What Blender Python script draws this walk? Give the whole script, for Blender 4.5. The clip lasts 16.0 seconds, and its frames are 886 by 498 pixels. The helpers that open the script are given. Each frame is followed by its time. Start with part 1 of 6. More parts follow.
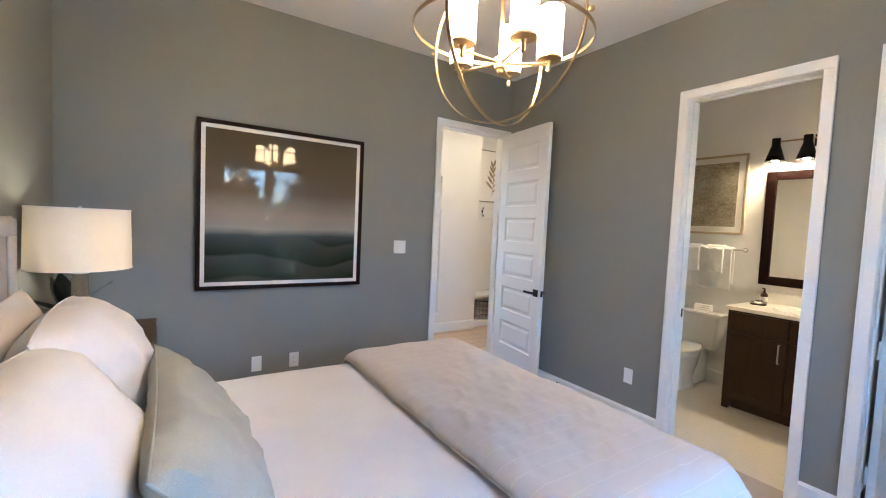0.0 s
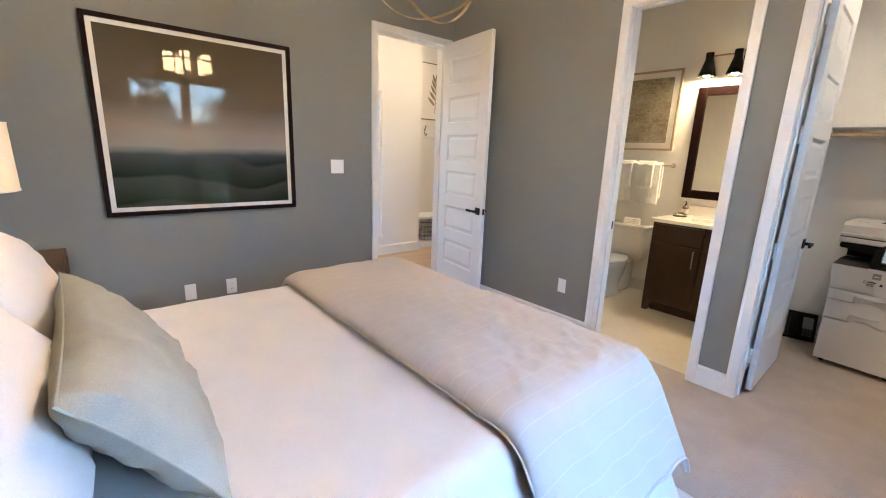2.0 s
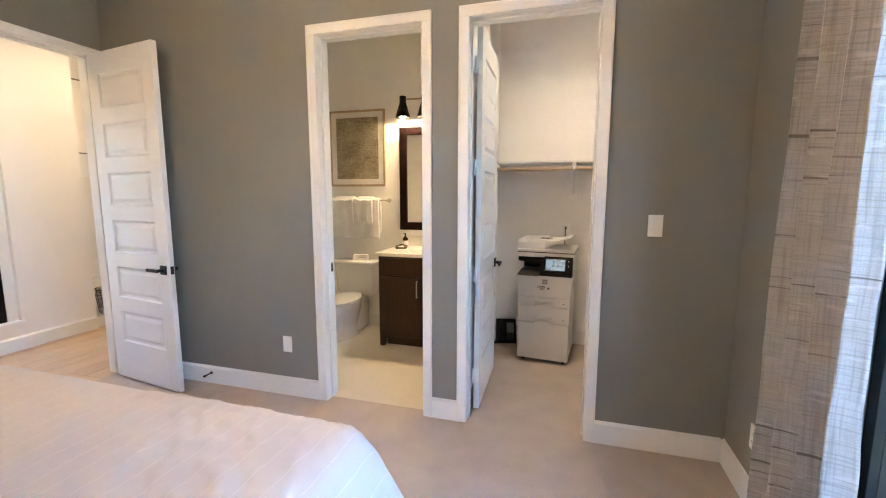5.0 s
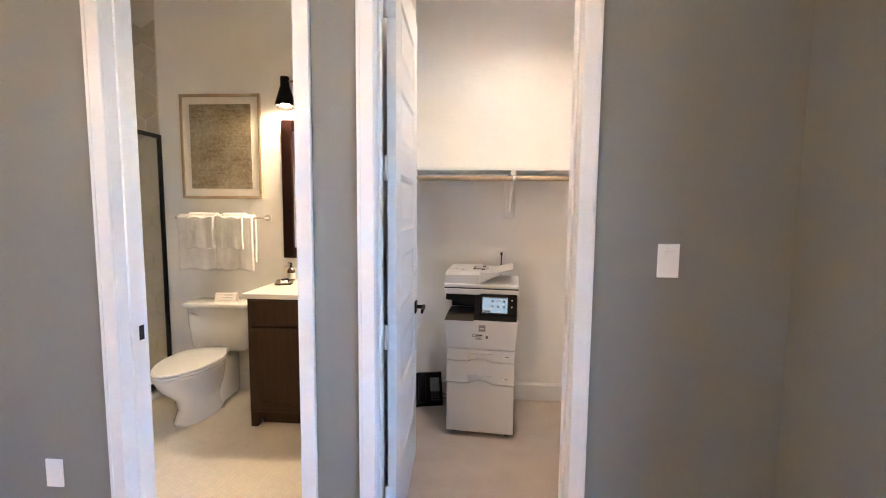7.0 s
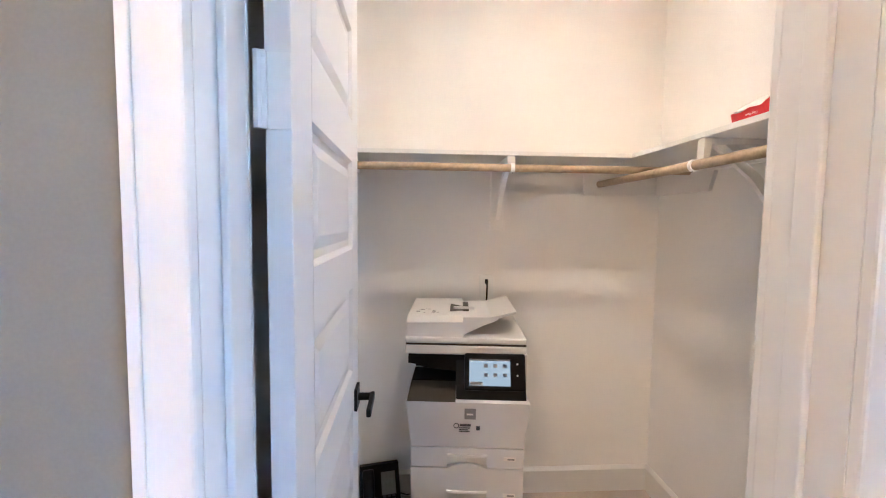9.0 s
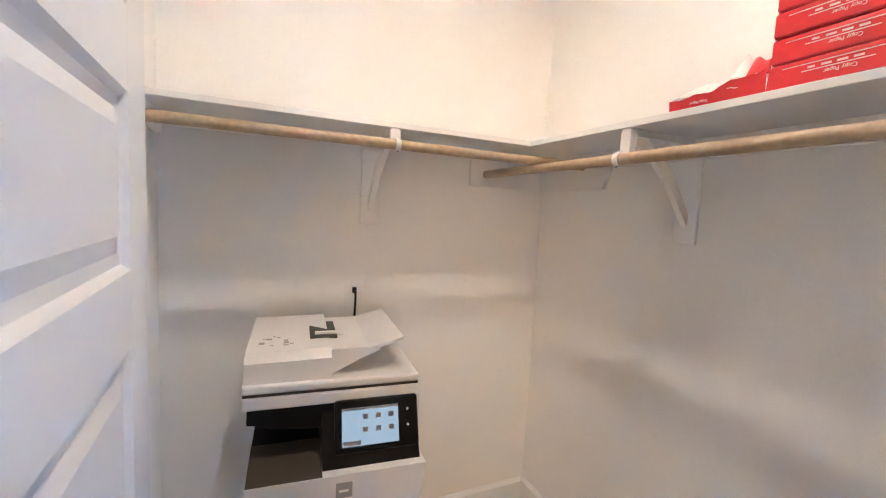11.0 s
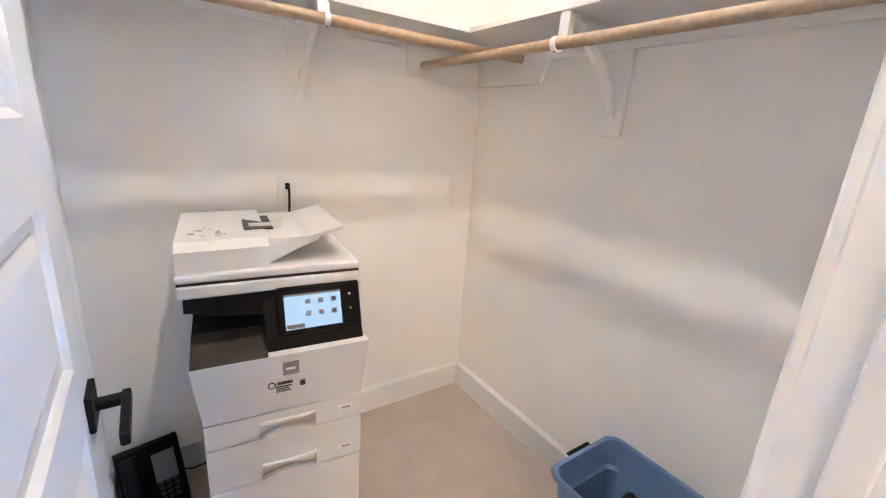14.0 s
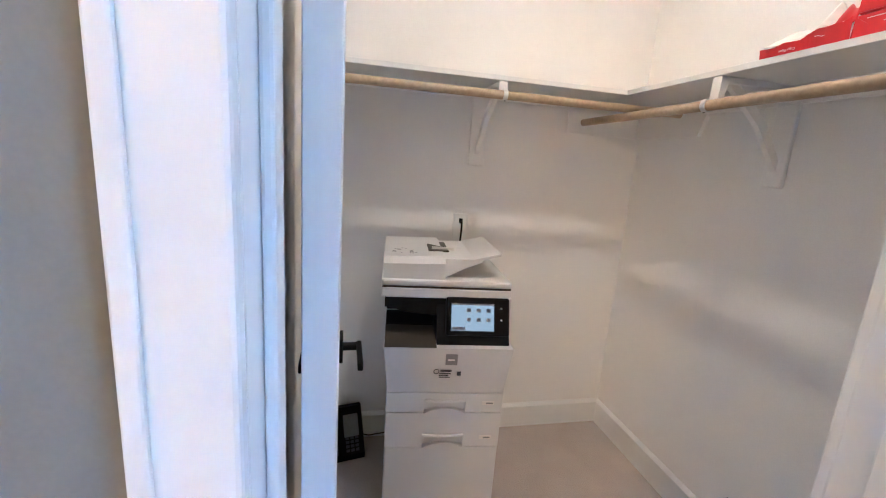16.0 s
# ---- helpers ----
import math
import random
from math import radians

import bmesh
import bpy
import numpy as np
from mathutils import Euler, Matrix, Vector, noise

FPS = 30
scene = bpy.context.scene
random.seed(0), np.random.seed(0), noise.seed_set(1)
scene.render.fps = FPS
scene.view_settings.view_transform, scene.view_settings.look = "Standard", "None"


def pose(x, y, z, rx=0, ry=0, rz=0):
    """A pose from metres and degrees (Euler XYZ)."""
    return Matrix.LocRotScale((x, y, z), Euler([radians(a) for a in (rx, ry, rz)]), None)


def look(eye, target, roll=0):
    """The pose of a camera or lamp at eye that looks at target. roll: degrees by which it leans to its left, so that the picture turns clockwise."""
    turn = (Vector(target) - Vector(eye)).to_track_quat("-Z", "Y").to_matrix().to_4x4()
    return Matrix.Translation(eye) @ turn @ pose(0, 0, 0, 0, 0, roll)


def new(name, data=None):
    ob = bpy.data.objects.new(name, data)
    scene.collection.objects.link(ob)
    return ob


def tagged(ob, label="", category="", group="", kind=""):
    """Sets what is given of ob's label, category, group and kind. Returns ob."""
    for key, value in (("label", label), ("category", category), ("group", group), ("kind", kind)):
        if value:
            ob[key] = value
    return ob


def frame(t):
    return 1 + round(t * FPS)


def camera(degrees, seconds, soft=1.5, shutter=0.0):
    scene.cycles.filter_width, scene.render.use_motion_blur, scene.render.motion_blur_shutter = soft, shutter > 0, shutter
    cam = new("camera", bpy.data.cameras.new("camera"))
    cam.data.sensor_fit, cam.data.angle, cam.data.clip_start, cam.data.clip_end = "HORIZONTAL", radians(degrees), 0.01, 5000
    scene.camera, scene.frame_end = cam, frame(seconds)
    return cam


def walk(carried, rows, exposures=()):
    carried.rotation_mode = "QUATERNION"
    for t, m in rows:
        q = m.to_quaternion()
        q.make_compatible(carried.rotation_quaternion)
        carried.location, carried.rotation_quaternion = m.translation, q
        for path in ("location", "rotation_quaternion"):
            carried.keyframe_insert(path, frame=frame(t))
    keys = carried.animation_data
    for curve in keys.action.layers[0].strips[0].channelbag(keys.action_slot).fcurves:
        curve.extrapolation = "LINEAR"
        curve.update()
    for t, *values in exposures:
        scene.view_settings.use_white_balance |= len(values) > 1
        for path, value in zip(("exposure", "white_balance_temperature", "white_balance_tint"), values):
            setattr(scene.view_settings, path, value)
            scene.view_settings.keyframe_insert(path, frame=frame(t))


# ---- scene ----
# ---- camera ----
cam = camera(93.2, 16.0, soft=1.1)
PATH = [
    (0, (-0.024, 0.036, 1.485), (1.06, 1.712, 1.37), 2.6),
    (0.5, (-0.015, 0.032, 1.478), (1.076, 1.69, 1.229), 2.7),
    (1, (-0.006, 0.046, 1.453), (1.113, 1.665, 1.102), 2.7),
    (1.5, (0.004, 0.044, 1.444), (1.179, 1.606, 1.022), 2.5),
    (2, (0.025, 0.039, 1.441), (1.293, 1.515, 0.981), 2.2),
    (2.5, (0.071, 0.022, 1.43), (1.442, 1.405, 0.973), 1.7),
    (3, (0.086, 0.028, 1.419), (1.578, 1.289, 0.991), 1.1),
    (3.5, (0.103, 0.027, 1.428), (1.723, 1.131, 1.034), 0.7),
    (4, (0.174, 0.041, 1.419), (1.917, 0.959, 1.075), 0.4),
    (4.5, (0.337, 0.042, 1.42), (2.172, 0.781, 1.124), 0.2),
    (5, (0.517, 0.059, 1.435), (2.421, 0.613, 1.176), 0.1),
    (5.2, (0.586, 0.058, 1.427), (2.509, 0.55, 1.188), 0.1),
    (7.3, (1.65, 0.311, 1.431), (3.642, 0.394, 1.274), 0.7),
    (7.5, (1.759, 0.337, 1.418), (3.754, 0.38, 1.277), 0.8),
    (8, (2.049, 0.379, 1.421), (4.044, 0.373, 1.29), 0.7),
    (8.2, (2.157, 0.376, 1.418), (4.153, 0.364, 1.292), 0.6),
    (10.3, (2.935, 0.45, 1.451), (4.848, -0.105, 1.274), 2.1),
    (10.5, (2.97, 0.452, 1.448), (4.855, -0.191, 1.271), 2.4),
    (11, (3.004, 0.433, 1.451), (4.808, -0.412, 1.271), 2.9),
    (11.5, (3.015, 0.422, 1.448), (4.73, -0.588, 1.258), 3.2),
    (12, (3.02, 0.428, 1.439), (4.655, -0.699, 1.205), 3.5),
    (12.5, (2.998, 0.433, 1.418), (4.586, -0.74, 1.098), 3.5),
    (13, (2.986, 0.446, 1.396), (4.553, -0.726, 0.986), 3.6),
    (13.5, (2.987, 0.446, 1.38), (4.552, -0.699, 0.89), 3.9),
    (14, (2.979, 0.448, 1.368), (4.565, -0.642, 0.822), 4.0),
    (14.5, (2.941, 0.468, 1.368), (4.584, -0.53, 0.815), 4.1),
    (15, (2.85, 0.487, 1.377), (4.583, -0.373, 0.868), 4.2),
    (15.5, (2.76, 0.522, 1.383), (4.588, -0.148, 0.924), 4.4),
    (16, (2.715, 0.557, 1.396), (4.615, 0.129, 0.987), 4.1),
]

# the clip's own exposure drifts a little between rooms
EXPOSURES = [(0.0, 4.74, 5000, 4), (1.5, 4.83, 5400, 5), (2.5, 4.89, 5550, 6), (3.5, 4.93, 5650, 6), (5.0, 4.97, 5700, 7), (7.5, 5.22, 5300, 11),
             (8.2, 5.24, 5250, 11), (10.3, 5.18, 5350, 11), (11.5, 5.24, 5150, 10), (12.5, 5.43, 5050, 9), (14.5, 5.74, 5000, 9), (15.2, 5.44, 5050, 10), (16.0, 5.08, 4950, 9)]
walk(cam, [(t, look(eye, target, roll)) for t, eye, target, roll in PATH], EXPOSURES)

# strengths of the lights
SKY, CHANDELIER, LAMP, SCONCE, CLOSETLAMP, HALLFILL = 0.26, 3.6, 4.4, 19.0, 29.0, 12.0

# ---- world, sun, exposure ----
world = bpy.data.worlds.new("sky")
scene.world = world
world.use_nodes = True
wn = world.node_tree
sky = wn.nodes.new("ShaderNodeTexSky")
sky.sky_type, sky.sun_disc = "NISHITA", False
sky.sun_elevation, sky.sun_rotation = radians(48), radians(90)
sky.ozone_density = 2.5
wn.links.new(sky.outputs[0], wn.nodes["Background"].inputs[0])
wn.nodes["Background"].inputs[1].default_value = SKY

sun = new("sun", bpy.data.lights.new("sun", "SUN"))
sun.data.energy, sun.data.angle, sun.data.color = 3.0, radians(0.5), (1, 0.95, 0.87)
sun.matrix_world = look((10, 0.4, 12), (0, 0, 0))


# ---- materials ----
def mat(name, color, rough=0.6, metal=0.0, var=0.12, scale=3.0, grain=80.0, bump=0.1, depth=0.002, spec=0.5, second=None, coat=0.0, each=0.0, stretch=(1, 1, 1)):
    """A painted, woven or cast surface: base colour varied at two scales, with fine relief."""
    m = bpy.data.materials.new(name)
    m.use_nodes = True
    n, l = m.node_tree.nodes, m.node_tree.links
    b = n["Principled BSDF"]
    b.inputs["Roughness"].default_value, b.inputs["Metallic"].default_value = rough, metal
    b.inputs["Specular IOR Level"].default_value, b.inputs["Coat Weight"].default_value = spec, coat
    co, mp = n.new("ShaderNodeTexCoord"), n.new("ShaderNodeMapping")
    mp.inputs["Scale"].default_value = stretch
    l.new(co.outputs["Object"], mp.inputs[0])
    big, fine = n.new("ShaderNodeTexNoise"), n.new("ShaderNodeTexNoise")
    big.inputs["Scale"].default_value, fine.inputs["Scale"].default_value = scale, grain
    big.inputs["Detail"].default_value, fine.inputs["Detail"].default_value = 4, 3
    l.new(mp.outputs[0], big.inputs["Vector"]), l.new(mp.outputs[0], fine.inputs["Vector"])
    add = n.new("ShaderNodeMath")
    add.operation = "ADD"
    l.new(big.outputs[0], add.inputs[0]), l.new(fine.outputs[0], add.inputs[1])
    value = add
    if each:
        info, more = n.new("ShaderNodeObjectInfo"), n.new("ShaderNodeMath")
        more.operation, more.inputs[1].default_value = "MULTIPLY_ADD", each
        l.new(info.outputs["Random"], more.inputs[0]), l.new(add.outputs[0], more.inputs[2])
        value = more
    ramp = n.new("ShaderNodeValToRGB")
    second = second or [c * (1 - var) for c in color]
    first = [min(1, c * (1 + var * 0.6)) for c in color]
    half = n.new("ShaderNodeMath")
    half.operation, half.inputs[1].default_value = "MULTIPLY", 0.5
    l.new(value.outputs[0], half.inputs[0]), l.new(half.outputs[0], ramp.inputs[0])
    ramp.color_ramp.elements[0].position, ramp.color_ramp.elements[1].position = 0.35, 0.65
    ramp.color_ramp.elements[0].color, ramp.color_ramp.elements[1].color = (*second, 1), (*first, 1)
    l.new(ramp.outputs[0], b.inputs["Base Color"])
    if bump:
        bn = n.new("ShaderNodeBump")
        bn.inputs["Strength"].default_value, bn.inputs["Distance"].default_value = bump, depth
        l.new(fine.outputs[0], bn.inputs["Height"]), l.new(bn.outputs[0], b.inputs["Normal"])
    return m


def glow(name, color, strength):
    m = bpy.data.materials.new(name)
    m.use_nodes = True
    b = m.node_tree.nodes["Principled BSDF"]
    b.inputs["Base Color"].default_value = (0.8, 0.78, 0.74, 1)
    b.inputs["Emission Color"].default_value, b.inputs["Emission Strength"].default_value = (*color, 1), strength
    return m


def glass(name, color=(1, 1, 1), rough=0.0, ior=1.45):
    m = bpy.data.materials.new(name)
    m.use_nodes = True
    b = m.node_tree.nodes["Principled BSDF"]
    b.inputs["Base Color"].default_value, b.inputs["Roughness"].default_value = (*color, 1), rough
    b.inputs["Transmission Weight"].default_value, b.inputs["IOR"].default_value = 1.0, ior
    return m


def coords(m):
    """Node tools of a material: nodes, links, shader and object coordinates split into x, y, z."""
    n, l = m.node_tree.nodes, m.node_tree.links
    co, sep = n.new("ShaderNodeTexCoord"), n.new("ShaderNodeSeparateXYZ")
    l.new(co.outputs["Object"], sep.inputs[0])
    return n, l, n["Principled BSDF"], co, sep


GREY = mat("grey wall paint", (0.210, 0.214, 0.197), 0.62, var=0.05, scale=1.3, grain=220, bump=0.12, depth=0.001, spec=0.35)
CREAM = mat("off white wall paint", (0.83, 0.815, 0.79), 0.6, var=0.04, scale=1.1, grain=220, bump=0.12, depth=0.001, spec=0.3)
HALLWHITE = mat("white wall paint", (0.70, 0.675, 0.64), 0.6, var=0.04, scale=1.1, grain=200, bump=0.1, depth=0.001, spec=0.3)
CEILING = mat("white ceiling paint", (0.66, 0.65, 0.635), 0.85, var=0.04, scale=2, grain=150, bump=0.3, depth=0.002, spec=0.2)
TRIM = mat("white satin trim paint", (0.73, 0.73, 0.72), 0.4, var=0.015, scale=2, grain=60, bump=0.0, spec=0.45)
DOORWHITE = mat("white door paint", (0.69, 0.69, 0.69), 0.4, var=0.015, scale=2, grain=90, bump=0.0)
CARPET = mat("beige cut pile carpet", (0.45, 0.39, 0.34), 0.95, var=0.11, scale=6, grain=170, bump=0.8, depth=0.005, spec=0.1)
BLACK = mat("matt black metal", (0.005, 0.005, 0.0055), 0.5, 0.0, spec=0.16, var=0.2, grain=200, bump=0.05)
BLACKPLASTIC = mat("black plastic", (0.004, 0.004, 0.0045), 0.45, var=0.2, grain=400, bump=0.1, depth=0.0004, spec=0.12)
BRASS = mat("brushed champagne brass", (0.42, 0.32, 0.18), 0.32, 1.0, var=0.15, grain=300, bump=0.08, depth=0.0003)
NICKEL = mat("brushed nickel", (0.55, 0.52, 0.47), 0.3, 1.0, var=0.1, grain=300, bump=0.06, depth=0.0003)
PLASTIC = mat("white plastic", (0.78, 0.78, 0.77), 0.4, var=0.03, grain=200, bump=0.03, depth=0.0003)
COTTON = mat("white cotton", (0.69, 0.675, 0.665), 0.9, var=0.06, scale=5, grain=420, bump=0.35, depth=0.0012, spec=0.15)
TERRY = mat("white terry towel", (0.88, 0.87, 0.85), 0.98, var=0.1, scale=12, grain=320, bump=0.9, depth=0.004, spec=0.05)
SAGE = mat("sage grey linen", (0.36, 0.365, 0.325), 0.95, var=0.16, scale=6, grain=380, bump=0.6, depth=0.0015, spec=0.1)
BLUSH = mat("pale blush cotton", (0.60, 0.555, 0.515), 0.95, var=0.08, scale=5, grain=400, bump=0.3, depth=0.001, spec=0.1)
SKIRT = mat("blue grey bed skirt", (0.30, 0.33, 0.37), 0.95, var=0.1, scale=4, grain=300, bump=0.4, depth=0.001, spec=0.1, stretch=(4, 4, 1))
UPHOLSTERY = mat("grey linen upholstery", (0.42, 0.40, 0.38), 0.95, var=0.14, scale=8, grain=420, bump=0.6, depth=0.001, spec=0.1)
WALNUT = mat("dark walnut", (0.085, 0.052, 0.032), 0.45, var=0.45, scale=5, grain=40, bump=0.15, depth=0.0006, stretch=(1, 1, 9))
FRAMEWOOD = mat("dark mahogany frame", (0.010, 0.003, 0.002), 0.5, var=0.4, scale=6, grain=60, spec=0.10, bump=0.1, depth=0.0005, stretch=(8, 8, 8))
ESPRESSO = mat("espresso stained wood", (0.038, 0.021, 0.010), 0.45, spec=0.18, var=0.3, scale=4, grain=50, bump=0.12, depth=0.0005, stretch=(10, 10, 1))
OLIVEWOOD = mat("bronze brown wood", (0.10, 0.072, 0.034), 0.5, var=0.3, scale=6, grain=60, bump=0.1, depth=0.0005, stretch=(8, 8, 1))
MATBOARD = mat("cream mat board", (0.75, 0.71, 0.66), 0.9, var=0.03, grain=300, bump=0.08, depth=0.0004)
PORCELAIN = mat("white glazed porcelain", (0.74, 0.725, 0.70), 0.09, var=0.02, bump=0.0, coat=0.6)
QUARTZ = mat("white quartz", (0.80, 0.77, 0.72), 0.2, var=0.05, scale=7, grain=60, bump=0.0)
MOCHA = mat("taupe ceramic tile", (0.50, 0.45, 0.355), 0.25, var=0.10, scale=6, grain=40, bump=0.05, each=0.10)
GROUT = mat("pale grout", (0.62, 0.57, 0.48), 0.9, var=0.1, grain=200, bump=0.3)
PINE = mat("pine dowel", (0.42, 0.315, 0.205), 0.5, var=0.22, scale=9, grain=60, bump=0.1, depth=0.0005, stretch=(1, 1, 1))
OAK = mat("tan oak floor", (0.42, 0.30, 0.18), 0.4, var=0.22, scale=3, grain=30, bump=0.1, depth=0.0006, stretch=(1, 8, 1), each=0.5)
PRINTERWHITE = mat("white printer plastic", (0.64, 0.625, 0.615), 0.45, var=0.03, scale=3, grain=500, bump=0.12, depth=0.0003)
PRINTERGREY = mat("taupe printer plastic", (0.050, 0.042, 0.034), 0.5, spec=0.2, var=0.05, grain=500, bump=0.12, depth=0.0003)
SILVER = mat("grey label foil", (0.25, 0.24, 0.24), 0.4, 0.3, var=0.1, bump=0.0)
INK = mat("dark grey ink", (0.05, 0.05, 0.06), 0.8, bump=0.0)
RED = mat("red paper wrap", (0.60, 0.022, 0.028), 0.33, var=0.12, scale=9, grain=30, bump=0.25, depth=0.003)
ORANGE = mat("orange paper wrap", (0.80, 0.19, 0.02), 0.35, var=0.12, scale=9, grain=30, bump=0.25, depth=0.003)
PAPER = mat("white paper", (0.80, 0.76, 0.73), 0.8, var=0.05, grain=90, bump=0.1)
PAPERLINE = mat("white print on wrap", (0.80, 0.70, 0.68), 0.5, bump=0.0)
BLUEBIN = mat("slate blue polypropylene", (0.125, 0.20, 0.37), 0.42, var=0.08, scale=4, grain=400, bump=0.12, depth=0.0004)
CLOTHBLACK = mat("black cloth", (0.008, 0.008, 0.01), 0.95, var=0.3, grain=200, bump=0.6)
GREYSCREEN = mat("grey phone display", (0.20, 0.21, 0.22), 0.2, bump=0.0)
ROPE = mat("dark wire", (0.03, 0.028, 0.026), 0.5, 0.5, bump=0.0)
AMBER = mat("brown bottle glass", (0.05, 0.02, 0.01), 0.08, var=0.1, bump=0.0, coat=0.5)
PETAL = mat("cream petals", (0.75, 0.68, 0.52), 0.7, var=0.1, grain=60, bump=0.1)
DARKLEAF = mat("black green leaves", (0.012, 0.016, 0.012), 0.4, var=0.3, grain=60, bump=0.1)
LEAF = mat("tree leaves", (0.065, 0.095, 0.025), 0.6, var=0.4, scale=1.5, grain=30, bump=0.0, second=(0.018, 0.03, 0.008))
# leaf green lightened: sunlight on the distant foliage is put into the colour
SUNLITLEAF = mat("sunlit hedge leaves", (0.12, 0.14, 0.045), 0.6, var=0.4, scale=1.5, grain=30, bump=0.0, second=(0.05, 0.065, 0.02))
BARK = mat("grey bark", (0.10, 0.08, 0.06), 0.9, var=0.4, grain=40, bump=0.5, depth=0.01)
GRASS = mat("dry lawn", (0.11, 0.11, 0.05), 0.95, var=0.3, scale=0.8, grain=40, bump=0.5, depth=0.02)
STUCCO = mat("outer stucco", (0.55, 0.52, 0.47), 0.9, var=0.08, grain=90, bump=0.4, depth=0.003)
GLASS = glass("clear glass")
SHOWERGLASS = glass("shower glass", (0.93, 0.95, 0.93))
MIRROR = mat("mirror silver", (0.86, 0.85, 0.82), 0.015, 1.0, var=0.0, bump=0.0)
SHADEGLOW = glow("lit opal glass", (1.0, 0.60, 0.28), CHANDELIER)
BULB = glow("warm bulb", (1.0, 0.69, 0.36), SCONCE)
PANELGLOW = glow("warm diffuser", (1.0, 0.75, 0.49), CLOSETLAMP)
HALLFILLGLOW = glow("hall fill glow", (1.0, 0.70, 0.41), HALLFILL)
SCREEN = glow("printer display", (0.66, 0.78, 0.80), 0.016)
SCREEN.node_tree.nodes["Principled BSDF"].inputs["Base Color"].default_value = (0.02, 0.02, 0.022, 1)


def linen_shade():
    """Thin lamp-shade linen that lets its bulb shine through."""
    m = mat("ivory linen shade", (0.80, 0.74, 0.64), 0.9, var=0.04, scale=3, grain=300, bump=0.3, depth=0.0008)
    n, l = m.node_tree.nodes, m.node_tree.links
    b, out = n["Principled BSDF"], n["Material Output"]
    tr, mix = n.new("ShaderNodeBsdfTranslucent"), n.new("ShaderNodeMixShader")
    tr.inputs[0].default_value = (0.86, 0.80, 0.68, 1)
    mix.inputs[0].default_value = 0.26
    l.new(b.outputs[0], mix.inputs[1]), l.new(tr.outputs[0], mix.inputs[2]), l.new(mix.outputs[0], out.inputs[0])
    return m


def curtain_cloth():
    """Open-weave linen: uneven fine threads both ways and sparse dark slub lines, letting some light through."""
    m = mat("slub linen curtain", (0.49, 0.475, 0.45), 0.95, var=0.14, scale=12, grain=260, bump=0.5, depth=0.001)
    n, l, b, co, sep = coords(m)
    base = b.inputs["Base Color"].links[0].from_socket
    uv = n.new("ShaderNodeUVMap")

    def threads(scale, lo, hi):
        mp, nz, mr = n.new("ShaderNodeMapping"), n.new("ShaderNodeTexNoise"), n.new("ShaderNodeMapRange")
        mp.inputs["Scale"].default_value = scale
        nz.inputs["Scale"].default_value, nz.inputs["Detail"].default_value = 1.0, 2.0
        l.new(uv.outputs[0], mp.inputs[0]), l.new(mp.outputs[0], nz.inputs["Vector"])
        mr.inputs[1].default_value, mr.inputs[2].default_value = lo, hi
        l.new(nz.outputs[0], mr.inputs[0])
        return mr

    def mix_in(below, mask, amount, color):
        k, mx = n.new("ShaderNodeMath"), n.new("ShaderNodeMix")
        k.operation, k.inputs[1].default_value = "MULTIPLY", amount
        mx.data_type = "RGBA"
        l.new(mask.outputs[0], k.inputs[0]), l.new(k.outputs[0], mx.inputs[0]), l.new(below, mx.inputs[6])
        mx.inputs[7].default_value = (*color, 1)
        return mx.outputs[2]
    c = mix_in(base, threads((130, 3.5, 1), 0.50, 0.66), 0.40, (0.26, 0.24, 0.215))
    c = mix_in(c, threads((4, 150, 1), 0.50, 0.66), 0.45, (0.26, 0.24, 0.215))
    c = mix_in(c, threads((36, 2.2, 1), 0.58, 0.68), 0.35, (0.20, 0.18, 0.16))
    c = mix_in(c, threads((0.5, 42, 1), 0.64, 0.68), 0.8, (0.10, 0.088, 0.075))
    c = mix_in(c, threads((9, 40, 1), 0.60, 0.72), 0.5, (0.72, 0.70, 0.67))
    l.new(c, b.inputs["Base Color"])
    out = n["Material Output"]
    tr, ms = n.new("ShaderNodeBsdfTranslucent"), n.new("ShaderNodeMixShader")
    l.new(c, tr.inputs[0])
    ms.inputs[0].default_value = 0.16
    l.new(b.outputs[0], ms.inputs[1]), l.new(tr.outputs[0], ms.inputs[2]), l.new(ms.outputs[0], out.inputs[0])
    return m


